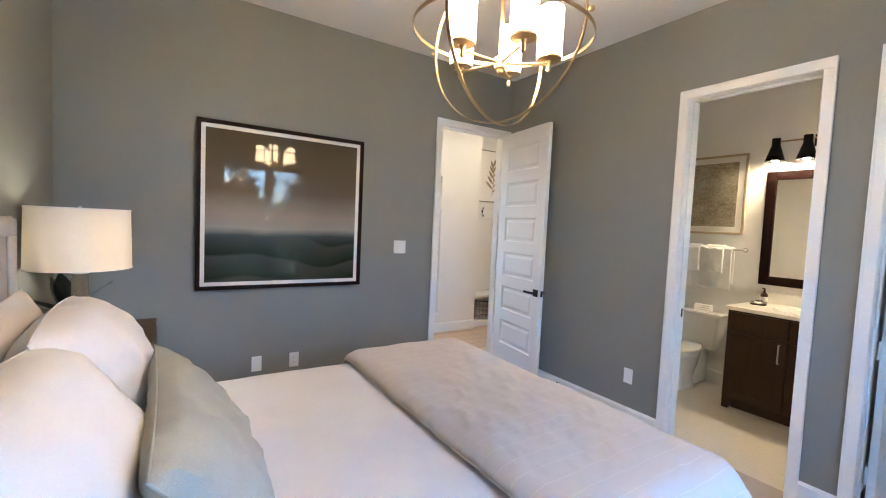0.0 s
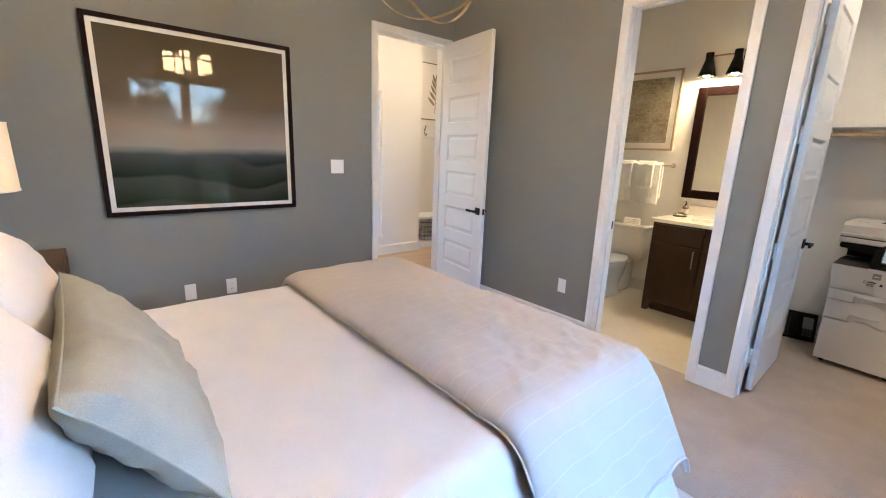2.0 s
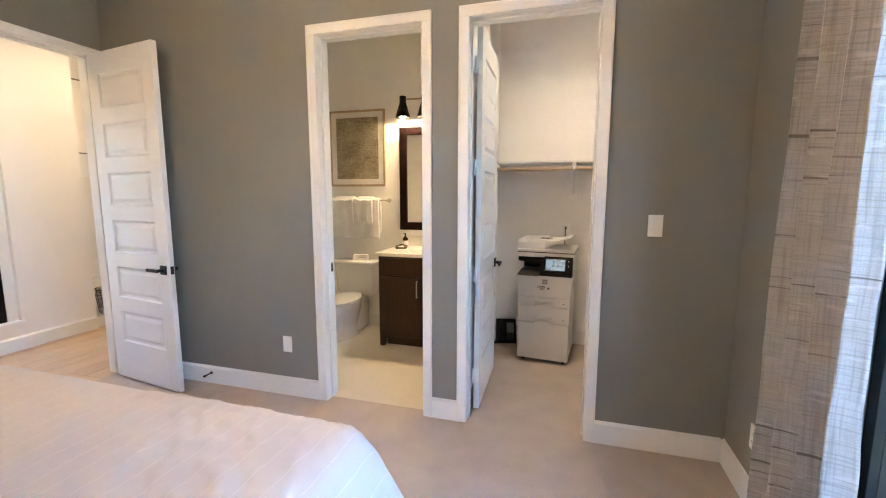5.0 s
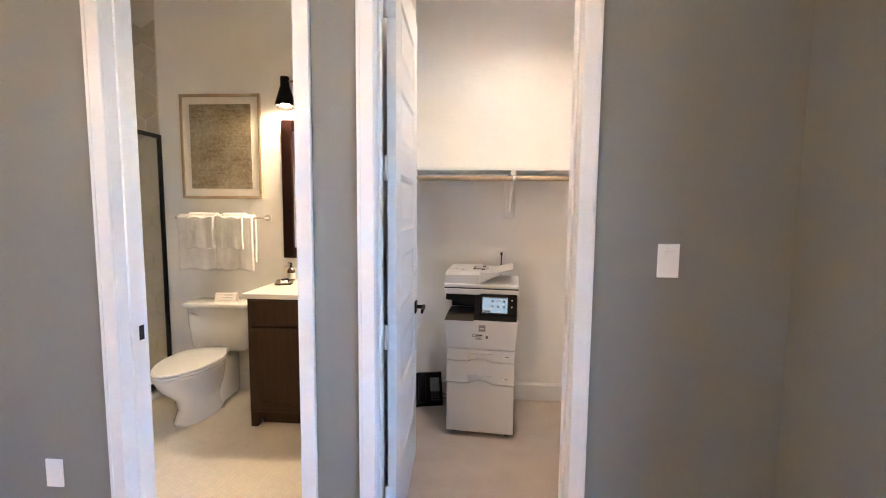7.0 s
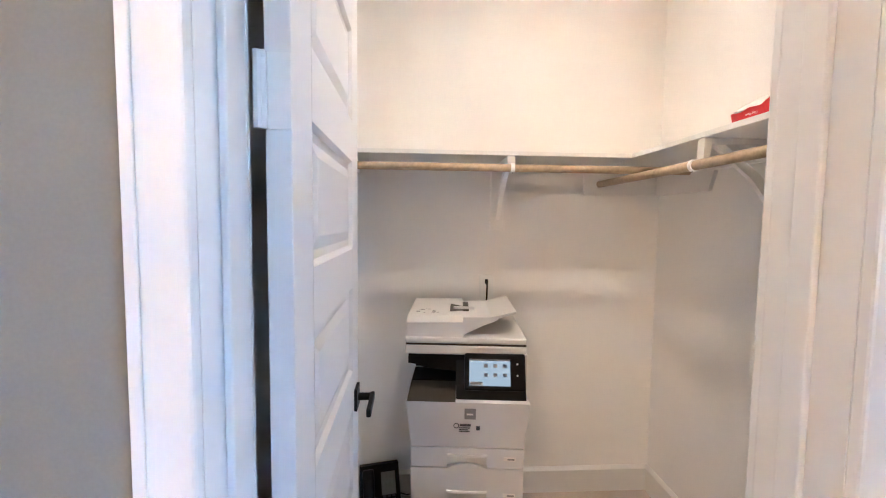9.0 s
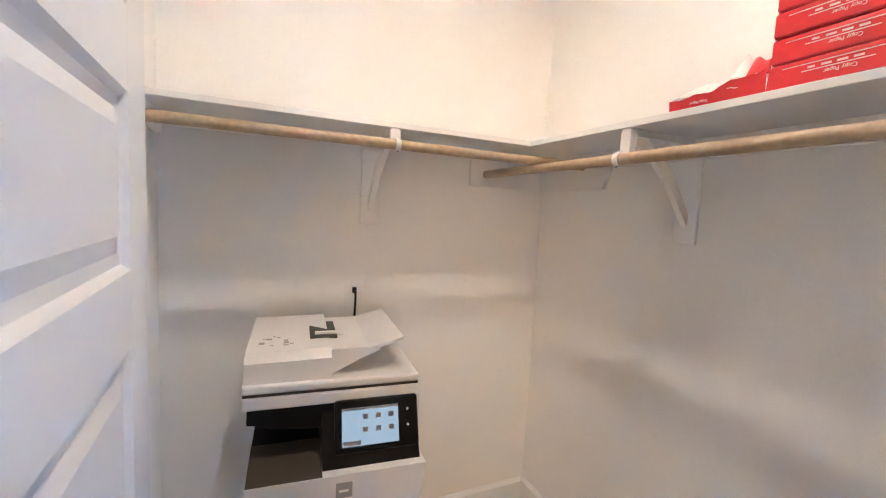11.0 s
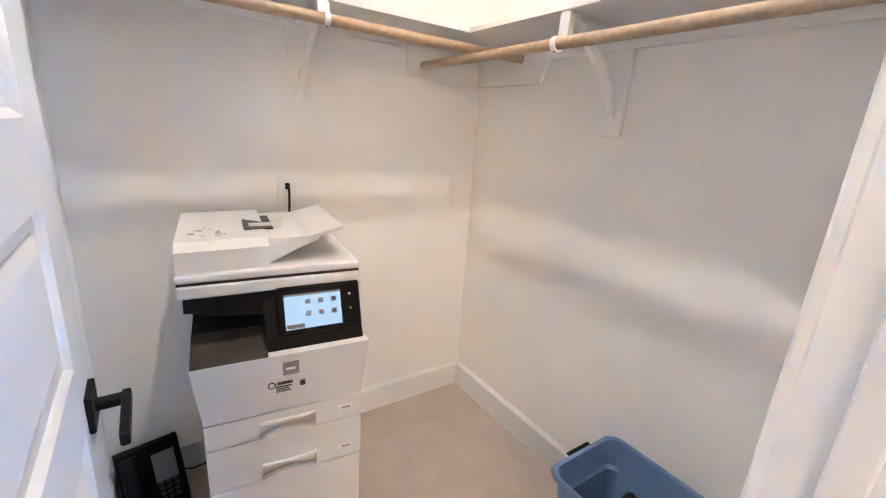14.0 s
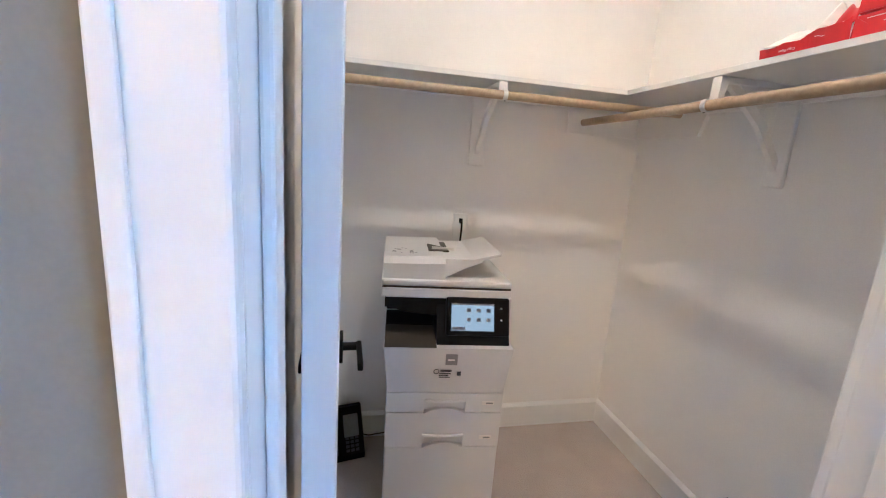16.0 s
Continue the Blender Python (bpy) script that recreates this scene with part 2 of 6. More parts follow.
def landscape():
    """A misty dark landscape: brown sky, pale haze band and dark fields, over a canvas 1.12 m high."""
    m = mat("misty landscape print", (0.2, 0.2, 0.2), 0.8, bump=0.0, spec=0.05, coat=0.75)
    face = m.node_tree.nodes["Principled BSDF"]
    face.inputs["Coat Roughness"].default_value, face.inputs["Coat IOR"].default_value = 0.0, 1.32
    n, l, b, co, sep = coords(m)
    nz = n.new("ShaderNodeTexNoise")
    nz.inputs["Scale"].default_value, nz.inputs["Detail"].default_value = 2.2, 6
    mp = n.new("ShaderNodeMapping")
    mp.inputs["Scale"].default_value = (0.7, 1, 2.2)
    l.new(co.outputs["Object"], mp.inputs[0]), l.new(mp.outputs[0], nz.inputs["Vector"])
    a, d = n.new("ShaderNodeMath"), n.new("ShaderNodeMath")
    a.operation, a.inputs[1].default_value = "MULTIPLY_ADD", 0.12
    l.new(nz.outputs[0], a.inputs[0]), l.new(sep.outputs[2], a.inputs[2])
    d.operation, d.inputs[1].default_value = "DIVIDE", 1.18
    l.new(a.outputs[0], d.inputs[0])
    r = n.new("ShaderNodeValToRGB")
    e = r.color_ramp.elements
    stops = ((0.0, (0.016, 0.022, 0.010)), (0.10, (0.030, 0.036, 0.018)), (0.25, (0.012, 0.018, 0.022)), (0.33, (0.055, 0.068, 0.075)),
             (0.385, (0.27, 0.255, 0.22)), (0.48, (0.26, 0.215, 0.175)), (0.62, (0.12, 0.096, 0.068)), (1.0, (0.072, 0.058, 0.036)))
    for i, (p, c) in enumerate(stops):
        k = e[i] if i < 2 else e.new(p)
        k.position, k.color = p, (*c, 1)
    l.new(d.outputs[0], r.inputs[0])
    # rolling dark fields in the lower third: overlapping mounds with paler crests
    hill, div, fr, crest = n.new("ShaderNodeTexNoise"), n.new("ShaderNodeMath"), n.new("ShaderNodeMath"), n.new("ShaderNodeValToRGB")
    hill.inputs["Scale"].default_value, hill.inputs["Detail"].default_value = 1.7, 0.5
    mv, ha = n.new("ShaderNodeMapping"), n.new("ShaderNodeMath")
    mv.inputs["Scale"].default_value = (1.1, 1, 0.9)
    l.new(co.outputs["Object"], mv.inputs[0]), l.new(mv.outputs[0], hill.inputs["Vector"])
    ha.operation, ha.inputs[1].default_value = "MULTIPLY_ADD", 0.30
    l.new(hill.outputs[0], ha.inputs[0]), l.new(sep.outputs[2], ha.inputs[2])
    div.operation, div.inputs[1].default_value, fr.operation = "DIVIDE", 0.17, "FRACT"
    l.new(ha.outputs[0], div.inputs[0]), l.new(div.outputs[0], fr.inputs[0]), l.new(fr.outputs[0], crest.inputs[0])
    ce = crest.color_ramp.elements
    ce[0].position, ce[0].color, ce[1].position, ce[1].color = 0.0, (0.010, 0.016, 0.012, 1), 0.85, (0.050, 0.055, 0.046, 1)
    last = ce.new(1.0)
    last.color = (0.006, 0.009, 0.007, 1)
    low, mixc = n.new("ShaderNodeMapRange"), n.new("ShaderNodeMix")
    low.inputs[1].default_value, low.inputs[2].default_value, low.inputs[3].default_value, low.inputs[4].default_value = 0.26, 0.36, 0.85, 0.0
    l.new(sep.outputs[2], low.inputs[0])
    mixc.data_type = "RGBA"
    l.new(low.outputs[0], mixc.inputs[0]), l.new(r.outputs[0], mixc.inputs[6]), l.new(crest.outputs[0], mixc.inputs[7])
    l.new(mixc.outputs[2], b.inputs["Base Color"])
    return m


def washed_print(name, light, dark):
    """A worn, mottled abstract print: broad washes, fine specks and faint horizontal scratches."""
    m = mat(name, light, 0.7, bump=0.0)
    n, l, b, co, sep = coords(m)
    total = None
    for scale, stretch, detail, gain in ((5, (1, 1, 1), 4, 0.34), (46, (1, 1, 1), 10, 0.40), (14, (0.5, 1, 5), 8, 0.26)):
        mp, nz, k = n.new("ShaderNodeMapping"), n.new("ShaderNodeTexNoise"), n.new("ShaderNodeMath")
        mp.inputs["Scale"].default_value = stretch
        nz.inputs["Scale"].default_value, nz.inputs["Detail"].default_value, nz.inputs["Roughness"].default_value = scale, detail, 0.75
        l.new(co.outputs["Object"], mp.inputs[0]), l.new(mp.outputs[0], nz.inputs["Vector"])
        k.operation, k.inputs[1].default_value = "MULTIPLY_ADD", gain
        l.new(nz.outputs[0], k.inputs[0])
        if total:
            l.new(total.outputs[0], k.inputs[2])
        else:
            k.inputs[2].default_value = 0.0
        total = k
    r = n.new("ShaderNodeValToRGB")
    r.color_ramp.elements[0].position, r.color_ramp.elements[1].position = 0.40, 0.62
    r.color_ramp.elements[0].color, r.color_ramp.elements[1].color = (*dark, 1), (*light, 1)
    l.new(total.outputs[0], r.inputs[0]), l.new(r.outputs[0], b.inputs["Base Color"])
    return m


def striped_throw():
    """Beige linen with thin pale stripes that run along the bed, 75 mm apart."""
    m = mat("striped beige linen", (0.53, 0.495, 0.465), 0.95, var=0.05, scale=3, grain=420, bump=0.4, depth=0.0014, spec=0.1)
    n, l, b, co, sep = coords(m)
    base = b.inputs["Base Color"].links[0].from_socket
    uv = n.new("ShaderNodeUVMap")
    su = n.new("ShaderNodeSeparateXYZ")
    l.new(uv.outputs[0], su.inputs[0])
    d, f, lt, mix = n.new("ShaderNodeMath"), n.new("ShaderNodeMath"), n.new("ShaderNodeMath"), n.new("ShaderNodeMix")
    d.operation, d.inputs[1].default_value = "DIVIDE", 0.075
    f.operation = "FRACT"
    lt.operation, lt.inputs[1].default_value = "LESS_THAN", 0.04
    l.new(su.outputs[1], d.inputs[0]), l.new(d.outputs[0], f.inputs[0]), l.new(f.outputs[0], lt.inputs[0])
    mix.data_type = "RGBA"
    l.new(lt.outputs[0], mix.inputs[0]), l.new(base, mix.inputs[6])
    mix.inputs[7].default_value = (0.585, 0.55, 0.52, 1)
    l.new(mix.outputs[2], b.inputs["Base Color"])
    return m


def mosaic():
    """Small cream floor mosaic, 25 mm pieces with pale joints."""
    m = mat("cream mosaic tile", (0.66, 0.60, 0.50), 0.3, var=0.06, bump=0.0)
    n, l, b, co, sep = coords(m)
    br, bn = n.new("ShaderNodeTexBrick"), n.new("ShaderNodeBump")
    br.inputs["Color1"].default_value, br.inputs["Color2"].default_value = (0.655, 0.60, 0.505, 1), (0.615, 0.56, 0.47, 1)
    br.inputs["Mortar"].default_value = (0.55, 0.505, 0.43, 1)
    for k, v in (("Scale", 1.0), ("Mortar Size", 0.0012), ("Brick Width", 0.025), ("Row Height", 0.025)):
        br.inputs[k].default_value = v
    l.new(co.outputs["Object"], br.inputs["Vector"]), l.new(br.outputs["Color"], b.inputs["Base Color"])
    bn.inputs["Strength"].default_value, bn.inputs["Distance"].default_value, bn.invert = 0.2, 0.001, True
    l.new(br.outputs["Fac"], bn.inputs["Height"]), l.new(bn.outputs[0], b.inputs["Normal"])
    return m


SHADE, CURTAIN, LANDSCAPE, THROW, MOSAIC = linen_shade(), curtain_cloth(), landscape(), striped_throw(), mosaic()
BATHPRINT = washed_print("faded grey print", (0.46, 0.40, 0.29), (0.17, 0.135, 0.085))


# ---- mesh tools ----
def part(name, bm, material, parent=None, label="", smooth=True, m=None):
    """Links a bmesh as one mesh object, under a thing or a part."""
    me = bpy.data.meshes.new(name)
    bmesh.ops.recalc_face_normals(bm, faces=bm.faces)
    bm.to_mesh(me)
    bm.free()
    me.materials.append(material)
    if smooth:
        me.polygons.foreach_set("use_smooth", [True] * len(me.polygons))
        me.set_sharp_from_angle(angle=radians(38))
    ob = new(name, me)
    if parent:
        ob.parent = parent
    if m:
        ob.matrix_basis = m
    if label:
        ob["label"] = label
    return ob


def thing(name, m, label, category, group="", kind=""):
    return_empty = new(name)
    return_empty.matrix_basis = m
    return_empty.empty_display_size = 0.1
    return tagged(return_empty, label, category, group, kind)


def merge(bm, other):
    me = bpy.data.meshes.new("tmp")
    other.to_mesh(me)
    other.free()
    bm.from_mesh(me)
    bpy.data.meshes.remove(me)
    return bm


def box(x0, x1, y0, y1, z0, z1, bev=0.0, bm=None, seg=2, m=None):
    b = bmesh.new()
    bmesh.ops.create_cube(b, size=1)
    for v in b.verts:
        v.co = ((x0 + x1) / 2 + v.co.x * (x1 - x0), (y0 + y1) / 2 + v.co.y * (y1 - y0), (z0 + z1) / 2 + v.co.z * (z1 - z0))
    if bev:
        bmesh.ops.bevel(b, geom=b.edges[:], offset=bev, segments=seg, profile=0.5, affect="EDGES", clamp_overlap=True)
    if m:
        b.transform(m)
    return merge(bm, b) if bm else b


def rings(rows, bm=None, closed=False, cap=True):
    """Skin over rings of points, all of one count."""
    b = bm or bmesh.new()
    vs = [[b.verts.new(p) for p in row] for row in rows]
    k = len(vs[0])
    pairs = list(zip(vs, vs[1:])) + ([(vs[-1], vs[0])] if closed else [])
    for a, c in pairs:
        for i in range(k):
            b.faces.new((a[i], a[(i + 1) % k], c[(i + 1) % k], c[i]))
    if cap and not closed:
        b.faces.new(vs[0][::-1]), b.faces.new(vs[-1])
    return b


def lathe(profile, n=24, bm=None, cap=True, c=(0, 0, 0)):
    return rings([[(c[0] + r * math.cos(2 * math.pi * i / n), c[1] + r * math.sin(2 * math.pi * i / n), c[2] + z) for i in range(n)] for r, z in profile], bm, cap=cap)


def tube(points, r, n=8, bm=None, closed=False, flat=1.0):
    """A tube through points; flat squeezes its section along the local side."""
    pts = [Vector(p) for p in points]
    rows = []
    side = None
    for i, p in enumerate(pts):
        a = pts[i - 1] if (i or closed) else p
        c = pts[(i + 1) % len(pts)] if (i + 1 < len(pts) or closed) else p
        d = (c - a).normalized()
        if side is None:
            side = d.orthogonal().normalized()
        side = (side - d * side.dot(d)).normalized()
        up = d.cross(side)
        rad = r[i] if isinstance(r, (list, tuple)) else r
        rows.append([p + (side * math.cos(2 * math.pi * k / n) * flat + up * math.sin(2 * math.pi * k / n)) * rad for k in range(n)])
    return rings(rows, bm, closed)


def grid(fn, nu, nv, bm=None, uv=None):
    """A sheet of nu x nv cells: fn(u, v) gives the place for u, v from 0 to 1."""
    b = bm or bmesh.new()
    vs = [[b.verts.new(fn(i / nu, j / nv)) for j in range(nv + 1)] for i in range(nu + 1)]
    layer = b.loops.layers.uv.new("UVMap") if uv else None
    for i in range(nu):
        for j in range(nv):
            f = b.faces.new((vs[i][j], vs[i + 1][j], vs[i + 1][j + 1], vs[i][j + 1]))
            if uv:
                for lp, (a, c) in zip(f.loops, ((i, j), (i + 1, j), (i + 1, j + 1), (i, j + 1))):
                    lp[layer].uv = uv(a / nu, c / nv)
    return b


def fbm(p, s, seed=0.0):
    return noise.fractal(Vector(p) * s + Vector((seed, seed * 1.7, seed * 0.3)), 1.0, 2.0, 4)


def solid(ob, t, offset=-1):
    md = ob.modifiers.new("thick", "SOLIDIFY")
    md.thickness, md.offset = t, offset
    return ob


def structure(name, boxes, material, label, category="wall", bev=0.0):
    b = bmesh.new()
    for q in boxes:
        box(*q, bev=bev, bm=b)
    return tagged(part(name, b, material, smooth=False), label, category, kind="structure")


# ---- the shell ----
H = 3.01            # ceiling
XH, XW = -0.63, 2.965   # head wall, wall with the two doorways
YW, YP = -0.81, 3.43    # window wall, wall with the picture
XB = 4.64           # back wall of bath and closet
HEAD = 2.425        # door heads
CL0, CL1 = -0.092, 0.618   # closet doorway
BA0, BA1 = 0.898, 1.611    # bath doorway
D0, D1 = 2.098, 2.885      # hall doorway
WX0, WX1, WZ0, WZ1 = 0.62, 2.13, 0.42, 2.32   # window
XM, XI = XW + 0.06, XW + 0.12
CY0, CY1 = -0.842, 0.70    # closet
BY0, BY1 = 0.82, 3.43      # bath
NOOK = 3.67


def pierced(a0, a1, spans, h0, h1, make):
    """Boxes of a wall from a0 to a1 with openings (start, end, sill, head)."""
    out, at = [], a0
    for s, e, z0, z1 in spans:
        out.append(make(at, s, h0, h1))
        if z0 > h0:
            out.append(make(s, e, h0, z0))
        out.append(make(s, e, z1, h1))
        at = e
    out.append(make(at, a1, h0, h1))
    return out


structure("floor_bedroom", [(XH - 0.12, XM, YW - 0.12, YP + 0.06, -0.12, 0)], CARPET, "beige cut pile carpet with soft pile marks", "floor")
structure("floor_closet", [(XM, XB + 0.1, CY0 - 0.1, CY1 + 0.06, -0.12, 0)], CARPET, "beige cut pile carpet in the closet", "floor")
structure("floor_bath", [(XM, XB + 0.1, CY1 + 0.06, BY1 + 0.06, -0.12, -0.002)], MOSAIC, "cream mosaic tile bathroom floor", "floor")
structure("wall_east", pierced(YW - 0.12, YP, [(CL0, CL1, 0, HEAD), (BA0, BA1, 0, HEAD)], 0, H, lambda a, b, z0, z1: (XW, XM, a, b, z0, z1)), GREY, "matt warm grey painted bedroom wall with two doorways")
structure("wall_closet_front", pierced(CY0, CY1 + 0.06, [(CL0, CL1, 0, HEAD)], 0, H, lambda a, b, z0, z1: (XM, XI, a, b, z0, z1)), CREAM, "off white painted inner closet wall")
structure("wall_bath_front", pierced(CY1 + 0.06, BY1, [(BA0, BA1, 0, HEAD)], 0, H, lambda a, b, z0, z1: (XM, XI, a, b, z0, z1)), CREAM, "cream painted inner bathroom wall")
structure("wall_north", pierced(XH - 0.12, XM, [(D0, D1, 0, HEAD)], 0, H, lambda a, b, z0, z1: (a, b, YP, YP + 0.06, z0, z1)), GREY, "matt warm grey painted bedroom wall with a doorway")
structure("wall_north_hall", pierced(1.0, 5.2, [(D0, D1, 0, HEAD)], 0, H, lambda a, b, z0, z1: (a, b, YP + 0.06, YP + 0.12, z0, z1)), HALLWHITE, "white painted hall wall with a doorway")
structure("wall_west", [(XH - 0.12, XH, YW - 0.12, YP, 0, H)], GREY, "matt warm grey painted wall behind the headboard")
structure("wall_south", pierced(XH, XW, [(WX0, WX1, WZ0, WZ1)], 0, H, lambda a, b, z0, z1: (a, b, YW - 0.12, YW, z0, z1)), GREY, "matt warm grey painted wall with a double window")
structure("wall_south_outside", pierced(XH - 0.12, XB + 0.1, [(WX0, WX1, WZ0, WZ1)], 0, H, lambda a, b, z0, z1: (a, b, YW - 0.2, YW - 0.12, z0, z1)), STUCCO, "pale stucco outer wall")
structure("wall_closet_back", [(XB, XB + 0.1, CY0 - 0.1, CY1 + 0.06, 0, H)], CREAM, "off white painted closet back wall")
structure("wall_closet_right", [(XI, XB, CY0 - 0.088, CY0, 0, H)], CREAM, "off white painted closet side wall")
structure("wall_closet_left", [(XI, XB, CY1, CY1 + 0.06, 0, H)], CREAM, "off white painted closet side wall behind the door")
structure("wall_bath_side", [(XI, XB, CY1 + 0.06, BY0, 0, H)], CREAM, "cream painted bathroom side wall")
WALL_BATH = structure("wall_bath_back", [(XB, XB + 0.1, CY1 + 0.06, BY1 + 0.06, 0, H)], CREAM, "cream painted bathroom back wall, tiled in the shower")
structure("wall_bath_end", [(XI, XB, BY1, BY1 + 0.06, 0, H)], MOCHA, "taupe tiled end wall of the shower")
structure("ceiling_bedroom", [(XH - 0.12, XM, YW - 0.2, YP + 0.06, H, H + 0.15)], CEILING, "flat white painted bedroom ceiling", "ceiling")
structure("ceiling_closet", [(XM, XB + 0.1, YW - 0.2, CY1 + 0.06, H, H + 0.15)], CEILING, "flat white painted closet ceiling", "ceiling")
structure("ceiling_bath", [(XM, XB + 0.1, CY1 + 0.06, BY1 + 0.06, H, H + 0.15)], CEILING, "flat white painted bathroom ceiling", "ceiling")

# hall
HY = 4.85
structure("floor_hall", [(1.0, 5.2, YP + 0.06, 5.4, -0.12, -0.006)], GROUT, "sub floor of the hall", "floor")
HW0, HW1, HZ0, HZ1 = 2.58, 3.04, 0.27, 2.14
structure("wall_hall_far", pierced(1.0, NOOK, [(HW0, HW1, HZ0, HZ1)], 0, H, lambda a, b, z0, z1: (a, b, HY, HY + 0.14, z0, z1)), HALLWHITE, "white painted hall wall with a tall narrow window")
structure("wall_hall_return", [(NOOK - 0.10, NOOK, HY + 0.14, 5.36, 0, H)], HALLWHITE, "white painted side wall of the bench nook")
structure("wall_hall_nook", [(NOOK, 5.2, 5.26, 5.36, 0, H), (5.0, 5.2, YP + 0.12, 5.26, 0, H)], HALLWHITE, "white painted back wall of the bench nook")
structure("wall_hall_end", [(0.9, 1.0, YP + 0.06, HY + 0.14, 0, H)], HALLWHITE, "plain white end wall of the hall")
structure("ceiling_hall", [(0.9, 5.2, YP + 0.06, 5.36, H, H + 0.15)], CEILING, "flat white painted hall ceiling", "ceiling")


# ---- trim ----
def casing(name, lo, hi, face, along, out, label):
    """Flat casing round a doorway: two legs and a head. along: 'y' or 'x'; face: wall plane; out: -1 or 1, the room's side."""
    w, t = 0.057, 0.018
    t0 = thing(name, pose(0, 0, 0), label, "door casing", kind="structure")
    f0, f1 = sorted((face, face + out * t))
    for nm, a0, a1, z0, z1 in (("casing_leg", lo - w, lo + 0.002, 0, HEAD), ("casing_leg", hi - 0.002, hi + w, 0, HEAD), ("casing_head", lo - w, hi + w, HEAD, HEAD + w)):
        q = (f0, f1, a0, a1, z0, z1) if along == "y" else (a0, a1, f0, f1, z0, z1)
        part(nm, box(*q, bev=0.004), TRIM, t0, smooth=False)
        g0, g1 = sorted((face + out * t, face + out * (t + 0.005)))
        if nm == "casing_head":
            i0, i1, zz = a0, a1, (z1 - 0.013, z1)
        else:
            i0, i1, zz = (a0, a0 + 0.013, (z0, z1 + w - 0.013)) if a0 < lo - 0.01 else (a1 - 0.013, a1, (z0, z1 + w - 0.013))
        q = (g0, g1, i0, i1, *zz) if along == "y" else (i0, i1, g0, g1, *zz)
        part("back_band", box(*q, bev=0.002), TRIM, t0, smooth=False)
    return t0


def jamb(name, lo, hi, d0, d1, along, stop, label):
    """Lining of a doorway through the wall from d0 to d1, with its stop bead at depth stop."""
    t0 = thing(name, pose(0, 0, 0), label, "door jamb", kind="structure")
    e = 0.002
    rows = [("jamb_side", lo - 0.018, lo + e, 0, HEAD), ("jamb_side", hi - e, hi + 0.018, 0, HEAD), ("jamb_head", lo + e, hi - e, HEAD - e, HEAD + 0.016)]
    for nm, a0, a1, z0, z1 in rows:
        q = (d0, d1, a0, a1, z0, z1) if along == "y" else (a0, a1, d0, d1, z0, z1)
        part(nm, box(*q), TRIM, t0, smooth=False)
    for nm, a0, a1, z0, z1 in (("stop_bead", lo + e, lo + 0.012, 0, HEAD - e), ("stop_bead", hi - 0.012, hi - e, 0, HEAD - e), ("stop_bead", lo + 0.012, hi - 0.012, HEAD - 0.012, HEAD - e)):
        q = (stop, stop + 0.035, a0, a1, z0, z1) if along == "y" else (a0, a1, stop, stop + 0.035, z0, z1)
        part(nm, box(*q, bev=0.003), TRIM, t0, smooth=False)
    return t0


casing("trim_closet_doorway", CL0, CL1, XW, "y", -1, "white painted casing round the closet doorway")
casing("trim_bath_doorway", BA0, BA1, XW, "y", -1, "white painted casing round the bathroom doorway")
casing("trim_hall_doorway", D0, D1, YP, "x", -1, "white painted casing round the hall doorway")
casing("trim_closet_inside", CL0, CL1, XI, "y", 1, "white painted casing inside the closet")
casing("trim_bath_inside", BA0, BA1, XI, "y", 1, "white painted casing inside the bathroom")
casing("trim_hall_side", D0, D1, YP + 0.12, "x", 1, "white painted casing on the hall side")
jamb("jamb_closet", CL0, CL1, XW - 0.001, XI + 0.001, "y", XW + 0.045, "white painted closet door lining")
jamb("jamb_bath", BA0, BA1, XW - 0.001, XI + 0.001, "y", XW + 0.045, "white painted bathroom door lining")
jamb("jamb_hall", D0, D1, YP - 0.001, YP + 0.121, "x", YP + 0.042, "white painted hall door lining")


def baseboard(name, runs, label):
    """Baseboard 130 mm high with an eased top; runs: boxes in plan."""
    b = bmesh.new()
    for x0, x1, y0, y1 in runs:
        box(x0, x1, y0, y1, 0, 0.118, bm=b)
        # sloped cap that falls from the wall to the face
        if x1 - x0 < y1 - y0:
            w, f = (x1, x0) if x1 in (XW, XB) else (x0, x1)
            ends = [[(f, y, 0.1181), (w, y, 0.1181), (w, y, 0.133), (w + (f - w) * 0.15, y, 0.133)] for y in (y0, y1)]
        else:
            w, f = (y1, y0) if y1 in (YP, CY1, HY) else (y0, y1)
            ends = [[(x, f, 0.1181), (x, w, 0.1181), (x, w, 0.133), (x, w + (f - w) * 0.15, 0.133)] for x in (x0, x1)]
        rings(ends, b)
    return tagged(part(name, b, TRIM, smooth=False), label, "baseboard", kind="structure")


BT = 0.017
baseboard("baseboard_bedroom", [(XW - BT, XW, YW + BT, CL0 - 0.057), (XW - BT, XW, CL1 + 0.057, BA0 - 0.057), (XW - BT, XW, BA1 + 0.057, YP - BT), (XH, D0 - 0.057, YP - BT, YP), (XH, XH + BT, YW + BT, YP - BT), (XH, XW, YW, YW + BT)], "white painted baseboard along the bedroom walls")
baseboard("baseboard_closet", [(XB - BT, XB, CY0 + BT, CY1 - BT), (XI, XB, CY0, CY0 + BT), (XI + 0.02, XB, CY1 - BT, CY1)], "white painted baseboard along the closet walls")
baseboard("baseboard_bath", [(XB - BT, XB, 1.72, 2.66), (XI, XI + BT, BA1 + 0.057, 2.6)], "cream painted baseboard behind the toilet")
baseboard("baseboard_hall", [(1.0, NOOK, HY - BT, HY)], "white painted baseboard along the hall")


